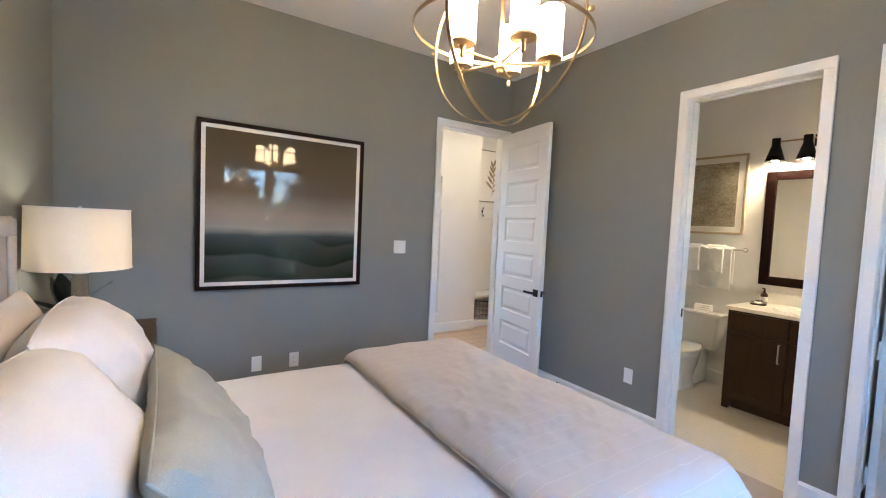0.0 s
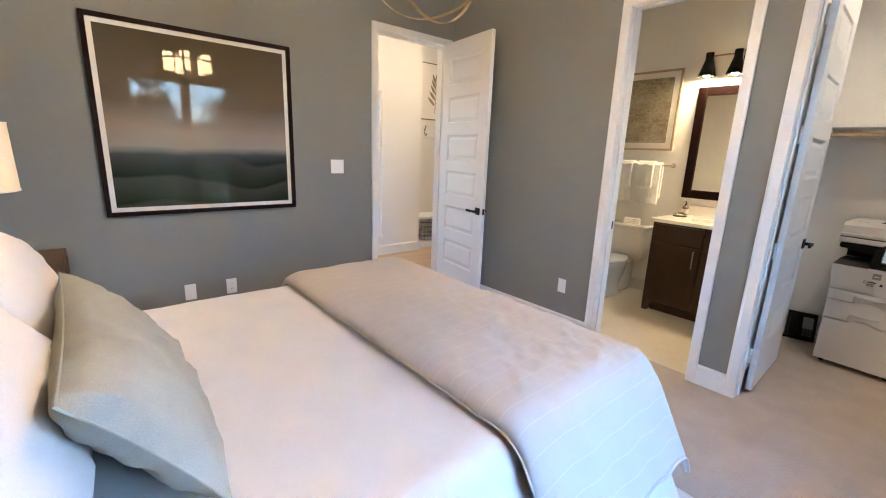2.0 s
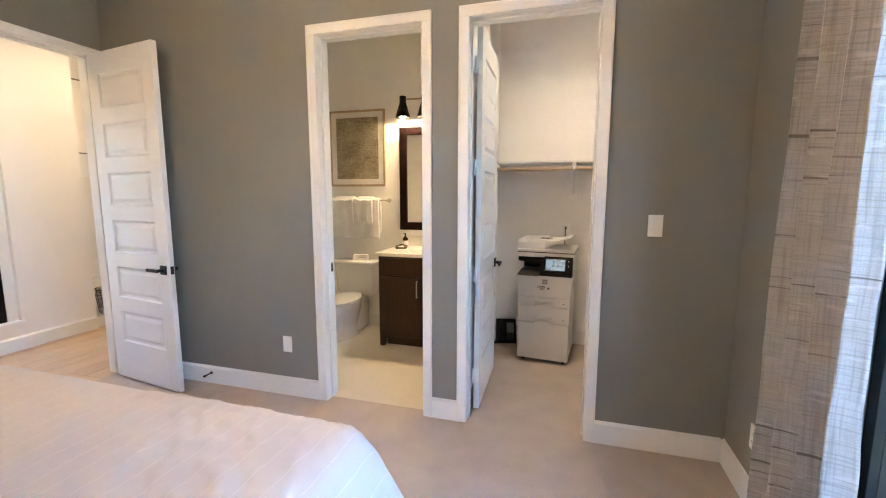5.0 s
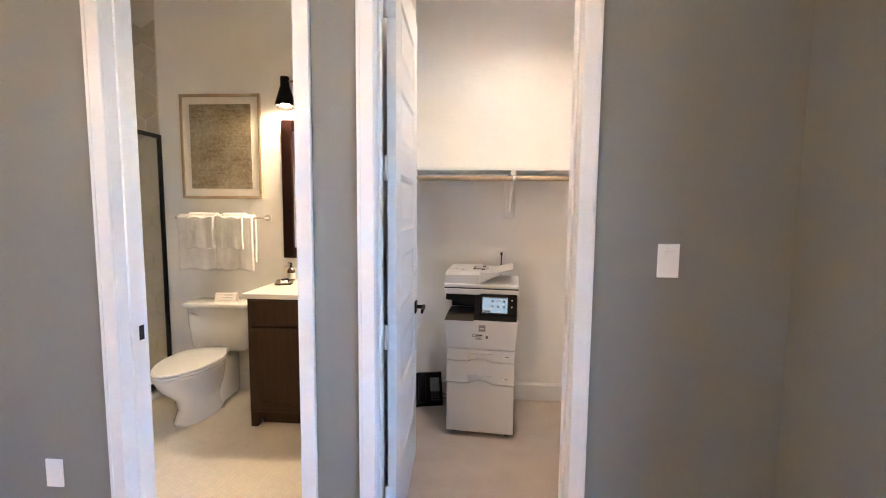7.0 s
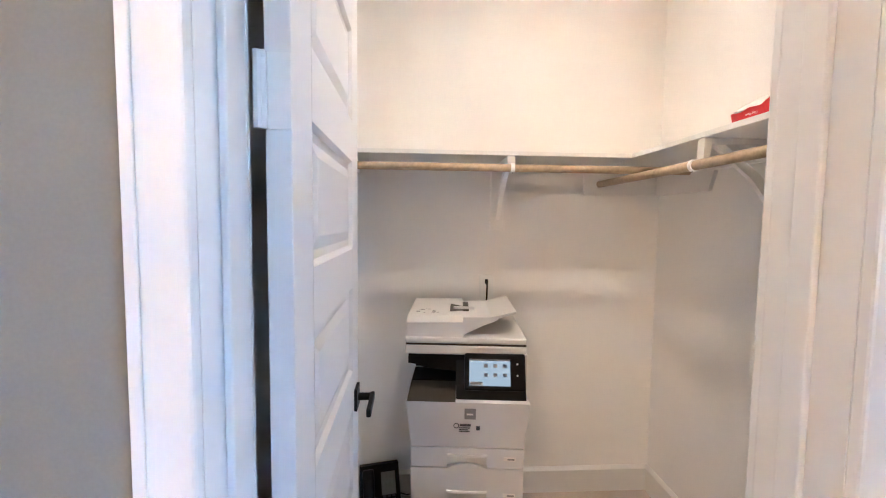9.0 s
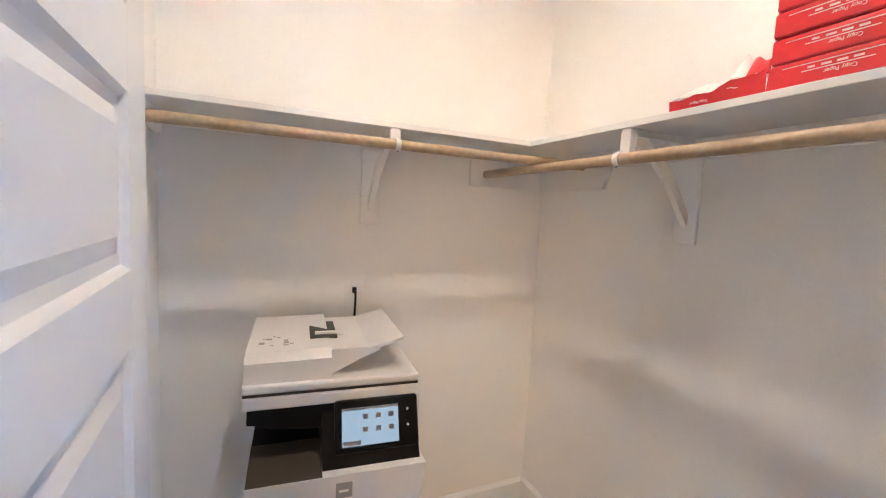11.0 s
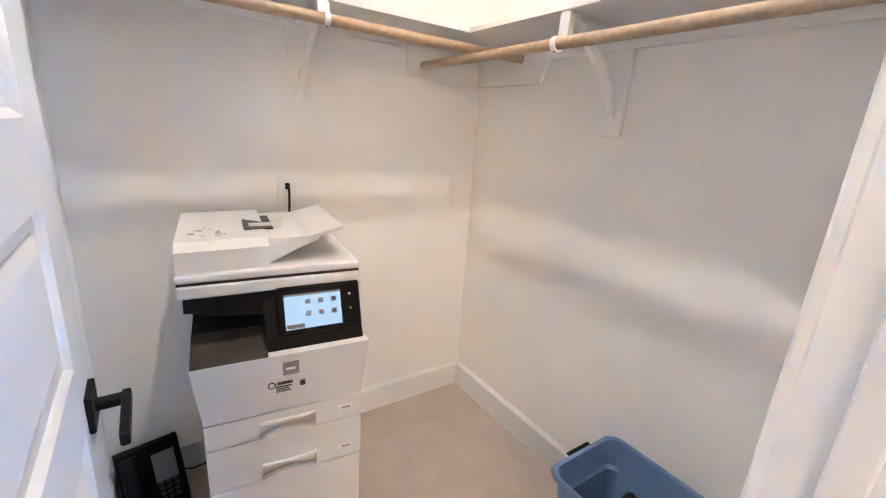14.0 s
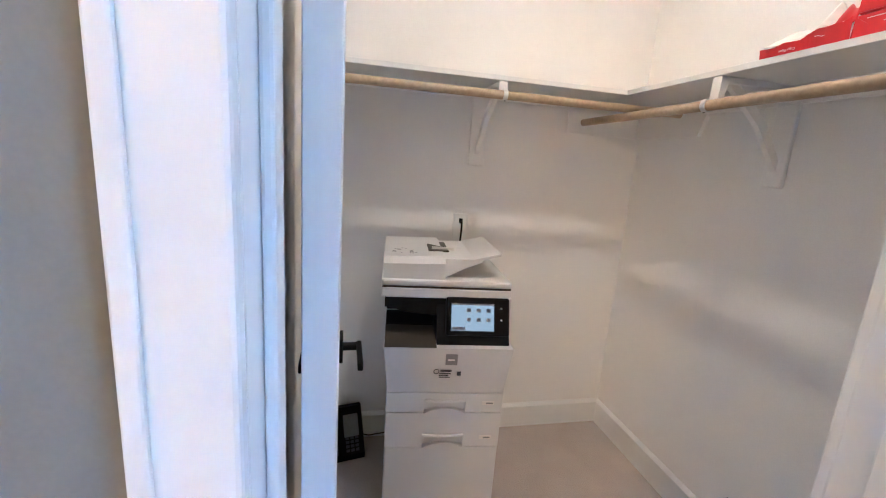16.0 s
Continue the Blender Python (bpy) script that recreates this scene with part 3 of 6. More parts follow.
# ---- doors ----
def lever(parent, x, side, turn, z=0.889):
    """A black lever handle on a square rose. side: 1 or -1, the face of the leaf; turn: 1 or -1, where the lever points along the leaf."""
    y0 = 0.0 if side < 0 else 0.035
    h = part("door_handle", box(x - 0.032, x + 0.032, min(y0, y0 + side * 0.009), max(y0, y0 + side * 0.009), z - 0.032, z + 0.032, bev=0.002), BLACK, parent, "matt black square rose with lever", smooth=False)
    b = tube([(x, y0 + side * 0.008, z), (x, y0 + side * 0.052, z)], 0.011, 12)
    part("handle_neck", b, BLACK, h)
    ya, yb = sorted((y0 + side * 0.043, y0 + side * 0.056))
    xa, xb = sorted((x - turn * 0.012, x + turn * 0.115))
    part("handle_lever", box(xa, xb, ya, yb, z - 0.011, z + 0.011, bev=0.003), BLACK, h, smooth=False)


def door(name, m, w, label, turn=-1):
    """A six panel door leaf: hinge at x=0, 35 mm thick in y, height 2.41."""
    h, st, rail, ph = 2.405, 0.117, 0.108, 0.238
    t = thing(name, m, label, "door", kind="structure")
    for x0 in (0, w - st):
        part("stile", box(x0, x0 + st, 0, 0.035, 0, h, bev=0.0015), DOORWHITE, t, smooth=False)
    z, zs = 0.293, []
    for k in range(6):
        zs.append(z)
        z += ph + rail
    edges = [0.0] + [q for a in zs for q in (a, a + ph)] + [h]
    for a, c in zip(edges[::2], edges[1::2]):
        part("rail", box(st, w - st, 0, 0.035, a, c), DOORWHITE, t, smooth=False)
    for z0 in zs:
        pb = bmesh.new()
        for face, s in ((0.0, 1), (0.035, -1)):
            rows = []
            for inset, dep in ((0, 0), (0.010, 0.009), (0.026, 0.010), (0.050, 0.003)):
                x0, x1, a, c, y = st + inset, w - st - inset, z0 + inset, z0 + ph - inset, face + s * dep
                rows.append([(x0, y, a), (x1, y, a), (x1, y, c), (x0, y, c)])
            vs = [[pb.verts.new(p) for p in r] for r in rows]
            for r, q in zip(vs, vs[1:]):
                for i in range(4):
                    pb.faces.new((r[i], r[(i + 1) % 4], q[(i + 1) % 4], q[i]))
            pb.faces.new(vs[-1])
        part("panel", pb, DOORWHITE, t, smooth=False)
    for side in (-1, 1):
        lever(t, w - 0.062, side, turn)
    part("latch_plate", box(w - 0.001, w + 0.002, 0.006, 0.029, 0.861, 0.917), BLACK, t, smooth=False)
    for z0 in (0.18, 0.86, 1.53, 2.14):
        hb = box(-0.003, 0.0005, 0.0, 0.033, z0, z0 + 0.1)
        tube([(-0.006, 0.041, z0), (-0.006, 0.041, z0 + 0.1)], 0.007, 10, bm=hb)
        box(-0.010, -0.003, 0.030, 0.043, z0, z0 + 0.1, bm=hb)
        part("hinge", hb, TRIM, t, "white painted hinge", smooth=False)
    return t


# leaf of the hall door, swung into the bedroom
ang = math.degrees(math.atan2(2.665 - 3.405, 2.752 - 2.862))
door("door_hall", pose(2.836, 3.405, 0.018, 0, 0, ang), 0.745, "white six panel door standing open into the bedroom", turn=-1)
# closet leaf, swung flat into the closet: hinge side at the doorway's left
door("door_closet", pose(3.115, 0.567, 0.018, 0, 0, 1.1), 0.70, "white six panel door standing open inside the closet", turn=-1)
for nm, y, x, lab in (("closet", CL0 + 0.0022, XW + 0.103, "black strike plate on the closet jamb"), ("bath", BA1 - 0.0042, XW + 0.10, "black strike plate on the bathroom jamb")):
    s = thing("strike_plate", pose(x, y, 0.93), lab, "strike plate")
    part("plate", box(-0.014, 0.014, 0, 0.002, -0.03, 0.03, bev=0.0006), BLACK, s, smooth=False)
    part("lip", box(-0.02, -0.013, 0, 0.0015, -0.012, 0.012), BLACK, s, smooth=False)

ds = thing("door_stop", pose(2.951, 2.60, 0.085), "black spring door stop on the baseboard", "door stop")
part("base", tube([(0, 0, 0), (-0.006, 0, 0)], 0.011, 12), BLACK, ds)
part("rod", tube([(-0.006, 0, 0), (-0.062, 0, -0.002)], 0.005, 10), BLACK, ds)
part("tip", tube([(-0.062, 0, -0.002), (-0.076, 0, -0.002)], 0.009, 12), BLACKPLASTIC, ds, "rubber tip")


# ---- window ----
win = thing("window_1", pose(0, 0, 0), "black framed double window with clear panes facing trees", "window", kind="structure")
mid = (WX0 + WX1) / 2 - 0.02
fy0, fy1 = YW - 0.15, YW - 0.09
for nm, q in (("window_frame", (WX0, WX0 + 0.05, fy0, fy1, WZ0, WZ1)), ("window_frame", (WX1 - 0.05, WX1, fy0, fy1, WZ0, WZ1)), ("window_frame", (WX0 + 0.05, WX1 - 0.05, fy0, fy1, WZ1 - 0.05, WZ1)), ("window_frame", (WX0 + 0.05, WX1 - 0.05, fy0, fy1, WZ0, WZ0 + 0.05)), ("mullion", (mid - 0.06, mid + 0.06, fy0, fy1, WZ0 + 0.05, WZ1 - 0.05))):
    part(nm, box(*q, bev=0.003), BLACK, win, smooth=False)
for a, c in ((WX0 + 0.05, mid - 0.06), (mid + 0.06, WX1 - 0.05)):
    p = part("pane", box(a, c, YW - 0.124, YW - 0.118, WZ0 + 0.05, WZ1 - 0.05), GLASS, win, smooth=False)
    p.visible_shadow = False
part("window_sill", box(WX0 - 0.03, WX1 + 0.03, YW - 0.088, YW + 0.025, WZ0 - 0.02, WZ0 + 0.004, bev=0.004), TRIM, win, smooth=False)

hw = thing("window_hall", pose(0, 0, 0), "tall narrow black framed hall window in a white reveal", "window", kind="structure")
for q in ((HW0, HW0 + 0.05, HY + 0.05, HY + 0.11, HZ0, HZ1), (HW1 - 0.15, HW1 - 0.08, HY + 0.05, HY + 0.11, HZ0, HZ1), (HW0 + 0.05, HW1 - 0.15, HY + 0.05, HY + 0.11, HZ0, HZ0 + 0.05), (HW0 + 0.05, HW1 - 0.15, HY + 0.05, HY + 0.11, HZ1 - 0.05, HZ1)):
    part("window_frame", box(*q, bev=0.003), BLACK, hw, smooth=False)
part("reveal", box(HW1 - 0.08, HW1, HY + 0.045, HY + 0.12, HZ0, HZ1), TRIM, hw, smooth=False)
p = part("pane", box(HW0 + 0.05, HW1 - 0.15, HY + 0.077, HY + 0.083, HZ0 + 0.05, HZ1 - 0.05), GLASS, hw, smooth=False)
p.visible_shadow = False
part("window_sill", box(HW0 - 0.02, HW1 + 0.02, HY - 0.02, HY + 0.05, HZ0 - 0.02, HZ0 + 0.003, bev=0.004), TRIM, hw, smooth=False)


def curtain():
    t = thing("curtain", pose(0, YW, 0), "slub linen curtain panel in beige grey hanging beside the window", "curtain")
    x0, x1, z0, z1 = 1.85, 2.35, 0.03, 2.62

    def sheet(u, v):
        spread = 0.92 + 0.10 * (1 - v) + 0.03 * math.sin(5 * v)
        x = (x0 + x1) / 2 + (u - 0.5) * (x1 - x0) * spread
        f = math.sin(u * 2 * math.pi * 3.5 + 0.5 * math.sin(3 * v) - 0.9)
        y = 0.085 + 0.045 * f * (0.75 + 0.35 * (1 - v)) + 0.010 * fbm((u * 3, v * 3, 0), 1.5)
        return x + 0.02 * math.cos(u * 2 * math.pi * 3.5), y, z0 + (z1 - z0) * v + 0.004 * math.sin(u * 22)
    solid(part("panel", grid(sheet, 110, 60, uv=lambda u, v: (u * 0.9, v * 2.59)), CURTAIN, t), 0.003, 0)
    r = thing("curtain_rod", pose(0, YW, 2.66), "black curtain rod above the window", "curtain rod")
    part("rod", tube([(0.3, 0.085, 0), (2.5, 0.085, 0)], 0.012, 14), BLACK, r)
    for x in (0.3, 2.5):
        part("finial", lathe([(0.002, -0.02), (0.018, -0.012), (0.022, 0), (0.018, 0.012), (0.002, 0.02)], 16, c=(x, 0.085, 0)), BLACK, r)
        part("bracket", box(x - 0.008 + (0.05 if x < 1 else -0.05), x + 0.008 + (0.05 if x < 1 else -0.05), 0, 0.085, -0.012, 0.006, bev=0.002), BLACK, r, smooth=False)
    for k in range(8):
        a = x0 + 0.03 + (x1 - x0 - 0.06) * k / 7
        part("ring", tube([(a, 0.085 + 0.02 * math.cos(q), -0.006 + 0.02 * math.sin(q)) for q in np.linspace(0, 2 * math.pi, 15)[:-1]], 0.0022, 6, closed=True), BLACK, t, m=pose(0, 0, 2.66))
    return t


curtain()


# ---- wall plates ----
def plate(name, m, gangs, kind, label):
    """A wall plate in the plane y=0, facing -y, centred; kind: 'rocker', 'outlet' or 'blank'."""
    w = 0.072 + 0.046 * (gangs - 1)
    t = thing(name, m, label, "light switch" if kind == "rocker" else "outlet")
    part("cover", box(-w / 2, w / 2, -0.006, 0, -0.058, 0.058, bev=0.0025), PLASTIC, t, smooth=False)
    for g in range(gangs):
        x = (g - (gangs - 1) / 2) * 0.046
        if kind == "rocker":
            part("rocker", box(x - 0.016, x + 0.016, -0.010, -0.006, -0.033, 0.033, bev=0.0015), PLASTIC, t, smooth=False)
        elif kind == "outlet":
            part("receptacle", box(x - 0.017, x + 0.017, -0.008, -0.006, -0.034, 0.034, bev=0.001), PLASTIC, t, smooth=False)
            for z in (-0.018, 0.018):
                for dx in (-0.006, 0.006):
                    part("slot", box(x + dx - 0.0012, x + dx + 0.0012, -0.0086, -0.008, z - 0.005, z + 0.005), BLACKPLASTIC, t, smooth=False)
        else:
            part("insert", box(x - 0.016, x + 0.016, -0.0075, -0.006, -0.03, 0.03, bev=0.001), PLASTIC, t, smooth=False)
    return t


plate("light_switch", pose(1.702, YP, 1.268), 2, "rocker", "double white rocker switch on the grey wall")
plate("light_switch", pose(XW, -0.402, 1.271, 0, 0, -90), 1, "rocker", "single white rocker switch on the grey wall")
plate("outlet", pose(XW, 1.92, 0.377, 0, 0, -90), 1, "blank", "white wall outlet plate above the baseboard")
plate("outlet", pose(0.521, YP, 0.361), 1, "blank", "white blank wall plate above the baseboard")
plate("outlet", pose(0.798, YP, 0.358), 1, "outlet", "white duplex outlet above the baseboard")
plate("outlet", pose(2.63, YW, 0.33, 0, 0, 180), 1, "outlet", "white duplex outlet beside the curtain")


# ---- pictures ----
def picture():
    """The large framed landscape, glazed, on the grey wall."""
    x0, x1, z0, z1 = 0.108, 1.318, 0.946, 2.146
    t = thing("framed_picture", pose(x0, YP, z0), "large misty landscape print in a mahogany frame", "picture")
    w, h, f, mt = x1 - x0, z1 - z0, 0.027, 0.028
    for q in ((0, f, -0.038, 0, 0, h), (w - f, w, -0.038, 0, 0, h), (f, w - f, -0.038, 0, 0, f), (f, w - f, -0.038, 0, h - f, h)):
        part("frame_rail", box(*q, bev=0.003), FRAMEWOOD, t, smooth=False)
    a = f + mt
    for q in ((f, a, -0.016, -0.008, f, h - f), (w - a, w - f, -0.016, -0.008, f, h - f), (a, w - a, -0.016, -0.008, f, a), (a, w - a, -0.016, -0.008, h - a, h - f)):
        part("mat_border", box(*q), MATBOARD, t, smooth=False)
    part("print", box(0, w - 2 * a, 0, 0.004, 0, h - 2 * a), LANDSCAPE, t, "misty print under a clear acrylic face", smooth=False, m=pose(a, -0.018, a))


picture()


def bath_picture():
    t = thing("framed_picture", pose(XB, 2.523, 1.518, 0, 0, -90), "faded grey print in a pale wood frame above the towels", "picture")
    w, h, f, mt = 0.64, 0.79, 0.022, 0.055
    for q in ((0, f, -0.022, 0, 0, h), (w - f, w, -0.022, 0, 0, h), (f, w - f, -0.022, 0, 0, f), (f, w - f, -0.022, 0, h - f, h)):
        part("frame_rail", box(*q, bev=0.003), PINE, t, smooth=False)
    part("mat_board", box(f, w - f, -0.014, -0.004, f, h - f), MATBOARD, t, smooth=False)
    part("print", box(f + mt, w - f - mt, -0.0165, -0.014, f + mt, h - f - mt), BATHPRINT, t, smooth=False)


bath_picture()


# ---- chandelier ----
def chandelier():
    t = thing("chandelier", pose(1.03, 1.32, 0, 0, 0, 18), "brass orb chandelier with five lit white glass shades", "chandelier")
    R, zc = 0.334, 2.222
    n = 56

    def hoop(name, fn, w):
        rows = []
        for i in range(n):
            a = 2 * math.pi * i / n
            d, side = fn(a)
            d, side = Vector(d), Vector(side)
            c = Vector((0, 0, zc))
            rows.append([c + d * R + side * w, c + d * (R + 0.004) + side * w, c + d * (R + 0.004) - side * w, c + d * R - side * w])
        part(name, rings(rows, closed=True), BRASS, t)
    hoop("ring", lambda a: ((math.cos(a), 0, math.sin(a)), (0, 1, 0)), 0.007)
    hoop("ring", lambda a: ((0, math.cos(a) * 0.985, math.sin(a) * 0.985), (1, 0, 0)), 0.007)
    tilt = radians(4)
    hoop("ring", lambda a: ((1.012 * math.cos(a), 1.012 * math.sin(a), math.sin(a) * math.sin(tilt)), (0, 0, 1)), 0.007)
    for a in (0, 90, 180, 270):
        part("ring_bolt", lathe([(0.001, -0.008), (0.009, -0.006), (0.011, 0), (0.009, 0.006), (0.001, 0.008)], 12, c=((R + 0.012) * math.cos(radians(a)), (R + 0.012) * math.sin(radians(a)), zc)), BRASS, t)
    part("stem", tube([(0, 0, 2.11), (0, 0, 2.97)], 0.008, 12), BRASS, t)
    part("canopy", lathe([(0.012, 2.94), (0.055, 2.965), (0.065, 2.99), (0.065, H)], 28), BRASS, t)
    part("hub", lathe([(0.004, 2.075), (0.012, 2.08), (0.012, 2.09), (0.022, 2.095), (0.022, 2.135), (0.012, 2.14)], 20), BRASS, t)
    for k in range(5):
        a = 2 * math.pi * k / 5 + 0.35
        c, s = math.cos(a), math.sin(a)
        x, y = 0.185 * c, 0.185 * s
        arm = tube([(0.015 * c, 0.015 * s, 2.115), (0.12 * c, 0.12 * s, 2.115), (0.185 * c, 0.185 * s, 2.115)], 0.006, 10)
        part("arm", arm, BRASS, t)
        part("cup", lathe([(0.006, 2.088), (0.009, 2.092), (0.008, 2.12), (0.014, 2.13), (0.047, 2.134), (0.047, 2.142), (0.01, 2.145)], 24, c=(x, y, 0)), BRASS, t)
        part("shade", lathe([(0.045, 2.144), (0.047, 2.15), (0.047, 2.325), (0.043, 2.328), (0.043, 2.16), (0.041, 2.146)], 28, c=(x, y, 0)), SHADEGLOW, t, "lit white opal glass shade")
    return t


chandelier()


# ---- bed ----
BX0, BX1, BYA, BYB, BZ = -0.50, 1.66, 0.68, 2.45, 0.62


def bed():
    t = thing("bed", pose(0, 0, 0), "king bed with grey headboard and blue grey skirt", "bed")
    part("headboard", box(XH + 0.018, XH + 0.040, BYA - 0.06, BYB + 0.065, 0.05, 1.44, bev=0.008, seg=3), UPHOLSTERY, t, "grey upholstered headboard with raised border", smooth=True)
    hb = bmesh.new()
    for q in ((BYA - 0.05, BYB + 0.055, 1.36, 1.43), (BYA - 0.05, BYA + 0.04, 0.5, 1.36), (BYB - 0.035, BYB + 0.055, 0.5, 1.36)):
        box(XH + 0.039, XH + 0.052, *q, bev=0.006, bm=hb)
    part("headboard_border", hb, UPHOLSTERY, t)
    part("mattress", box(BX0 + 0.02, BX1 - 0.03, BYA + 0.03, BYB - 0.03, 0.34, BZ - 0.005, bev=0.06, seg=4), COTTON, t)

    def skirt(u, v):
        a0, a1, b0, b1 = BX0, BX1 - 0.05, BYA + 0.03, BYB - 0.03
        per = [(a0, b0), (a1, b0), (a1, b1), (a0, b1)]
        L = [a1 - a0, b1 - b0, a1 - a0]
        d = u * sum(L)
        i = 0
        while i < 2 and d > L[i]:
            d -= L[i]
            i += 1
        p, q = per[i], per[i + 1]
        f = d / L[i]
        x, y = p[0] + (q[0] - p[0]) * f, p[1] + (q[1] - p[1]) * f
        nx, ny = ((0, -1), (1, 0), (0, 1))[i]
        w = 0.012 * math.sin(u * 260) * (1 - v)
        return x + nx * w, y + ny * w, 0.012 + v * 0.36
    solid(part("bed_skirt", grid(skirt, 420, 4), SKIRT, t, "blue grey pleated bed skirt"), 0.003, 0)
    for x in (BX0 + 0.1, BX1 - 0.15):
        for y in (BYA + 0.12, BYB - 0.12):
            part("leg", lathe([(0.025, 0), (0.03, 0.12)], 12, c=(x, y, 0)), BLACKPLASTIC, t)
    part("box_base", box(BX0 + 0.02, BX1 - 0.08, BYA + 0.06, BYB - 0.06, 0.12, 0.34, bev=0.02), SKIRT, t)
    return t


def drape(name, s0, s1, over, top, side, wav, material, label, nu, nv, lift, fold=0.0, seed=0.0, foot=True, crease=0.006):
    """Cloth laid over the bed from s0 along x, hanging over both sides, and over the foot by `over`."""
    R = 0.06 + 0.09 * (fold > 0)
    grow = 0.008 + 0.075 * (fold > 0)
    xf, ya, yb = BX1 + grow, BYA - grow, BYB + grow
    ls = (xf - s0) + (over if foot else 0.0) if foot else (s1 - s0)
    lr = (yb - ya) + 2 * side

    def place(u, v):
        s, r = s0 + u * ls, ya - side + v * lr
        ds = max(0.0, s - (xf - R)) if foot else 0.0
        dr, sg = (max(0.0, ya + R - r), -1) if r < (ya + yb) / 2 else (max(0.0, r - (yb - R)), 1)
        d = math.hypot(ds, dr)
        x, y = min(s, xf - R) if foot else s, max(ya + R, min(yb - R, r))
        z = top
        if d > 0:
            a = d / R
            if a < math.pi / 2:
                o, g = R * math.sin(a), R * (1 - math.cos(a))
            else:
                o, g = R, R + (d - R * math.pi / 2)
            flare = max(0.0, g - R * 0.6) * (0.45 if fold else 0.42)
            ux, uy = ds / d, sg * dr / d
            rip = wav * math.sin((x * 2.2 + y * 1.1) * 13 + seed + 2 * math.sin(3 * (x + y))) * min(1, max(0.0, g - 0.03) / 0.15)
            x += ux * (o + flare + rip)
            y += uy * (o + flare + rip)
            z -= g
        z += crease * fbm((s, r, 0), 3.2, seed) + 0.5 * crease * fbm((s * 1.6, r * 0.8, 2), 7.0, seed)
        if fold:
            q = min(1.0, (s - s0) / 0.10)
            z -= 0.055 * (1 - math.sqrt(max(0.0, 1 - (1 - q) ** 2)))
            k = fbm((s * 1.2 - r * 0.9, s * 0.9 + r * 0.35, 1), 2.6, seed + 3)
            z += 0.008 * max(0.0, k) ** 0.7 * (1 if d == 0 else 0.3)
            ridge = 1 - abs(fbm((s * 0.9 + r * 0.35, r * 1.5 - s * 0.8, 4), 4.2, seed + 8))
            z += 0.008 * max(0.0, ridge - 0.72) / 0.28 * max(0.0, min(1.0, 0.5 + 1.6 * fbm((s, r, 7), 1.6, seed)))
        edge = 0.012 * fbm((s * 2, r * 2, 5), 1.0, seed)
        return x, y, max(z + (edge if d > R * 2 else 0), 0.02)
    t = thing(name, pose(0, 0, 0), label, "bedding")
    solid(part("cloth", grid(place, nu, nv, uv=lambda u, v: (u * ls, v * lr)), material, t), lift * 0.75, -1)
    part("hem", tube([place(0, k / 60) for k in range(61)], lift * 0.12, 6), material, t)
    part("hem", tube([place(1, k / 60) for k in range(61)], lift * 0.12, 6), material, t)
    for v in (0, 1):
        part("hem", tube([place(k / 40, v) for k in range(41)], lift * 0.2, 6), material, t)
    return t


bed()
drape("white_coverlet", -0.42, 0, 0.50, BZ + 0.012, 0.52, 0.006, COTTON, "smooth white cotton coverlet spread over the bed", 110, 110, 0.014, seed=1.0, crease=0.004)
drape("folded_throw", 0.86, 0, 0.30, BZ + 0.085, 0.31, 0.004, THROW, "beige striped linen throw folded across the foot of the bed", 90, 150, 0.026, fold=0.012, seed=4.0, crease=0.006)


def pillow(name, m, w, h, d, material, label, seed, ears=0.05, piping=False, crumple=1.0):
    """A stuffed pillow in its own x (width), z (height) plane, bulging along y, standing on z=0."""
    n = 26
    b = bmesh.new()
    sheets = []
    for sgn in (1, -1):
        vs = []
        for i in range(n + 1):
            row = []
            for j in range(n + 1):
                u, v = 2 * i / n - 1, 2 * j / n - 1
                e = (1 - u ** 4) * (1 - v ** 4)
                bul = max(0.0, (1 - abs(u) ** 2.8) * (1 - abs(v) ** 2.8)) ** 0.5
                pin = 1 - ears * (1 - abs(u) ** 2 * 1.0) * abs(v) ** 3
                pin2 = 1 - ears * (1 - abs(v) ** 2 * 1.0) * abs(u) ** 3
                x, z = u * w / 2 * pin2, h / 2 + v * h / 2 * pin
                wr = fbm((x * 1.5, z * 1.5, seed), 5.0, seed + sgn) * 0.012 * crumple + fbm((x * 0.8, z * 2.5, seed), 9.0, seed) * 0.006 * crumple ** 1.5
                row.append((x, sgn * (d / 2 * bul + wr * min(1, e * 2.5)), z))
            vs.append(row)
        sheets.append(vs)
    made = [[[None] * (n + 1) for _ in range(n + 1)] for _ in range(2)]
    for i in range(n + 1):
        for j in range(n + 1):
            edge = i in (0, n) or j in (0, n)
            made[0][i][j] = b.verts.new(sheets[0][i][j])
            made[1][i][j] = made[0][i][j] if edge else b.verts.new(sheets[1][i][j])
    for k in range(2):
        for i in range(n):
            for j in range(n):
                q = made[k]
                b.faces.new((q[i][j], q[i + 1][j], q[i + 1][j + 1], q[i][j + 1]))
    t = thing(name, m, label, "pillow")
    part("cushion", b, material, t)
    loop = [sheets[0][i][0] for i in range(n)] + [sheets[0][n][j] for j in range(n)] + [sheets[0][n - i][n] for i in range(n)] + [sheets[0][0][n - j] for j in range(n)]
    part("piping", tube(loop, 0.0034 if piping else 0.0025, 6, closed=True), material, t)
    return t


def lean(x, y, z, back, turn=0, roll=0):
    """Pose of a pillow whose width runs along y, leaning back towards the headboard by `back` degrees."""
    return pose(x, y, z, 0, 0, 90 + turn) @ pose(0, 0, 0, -back, 0, 0) @ pose(0, 0, 0, 0, roll, 0)


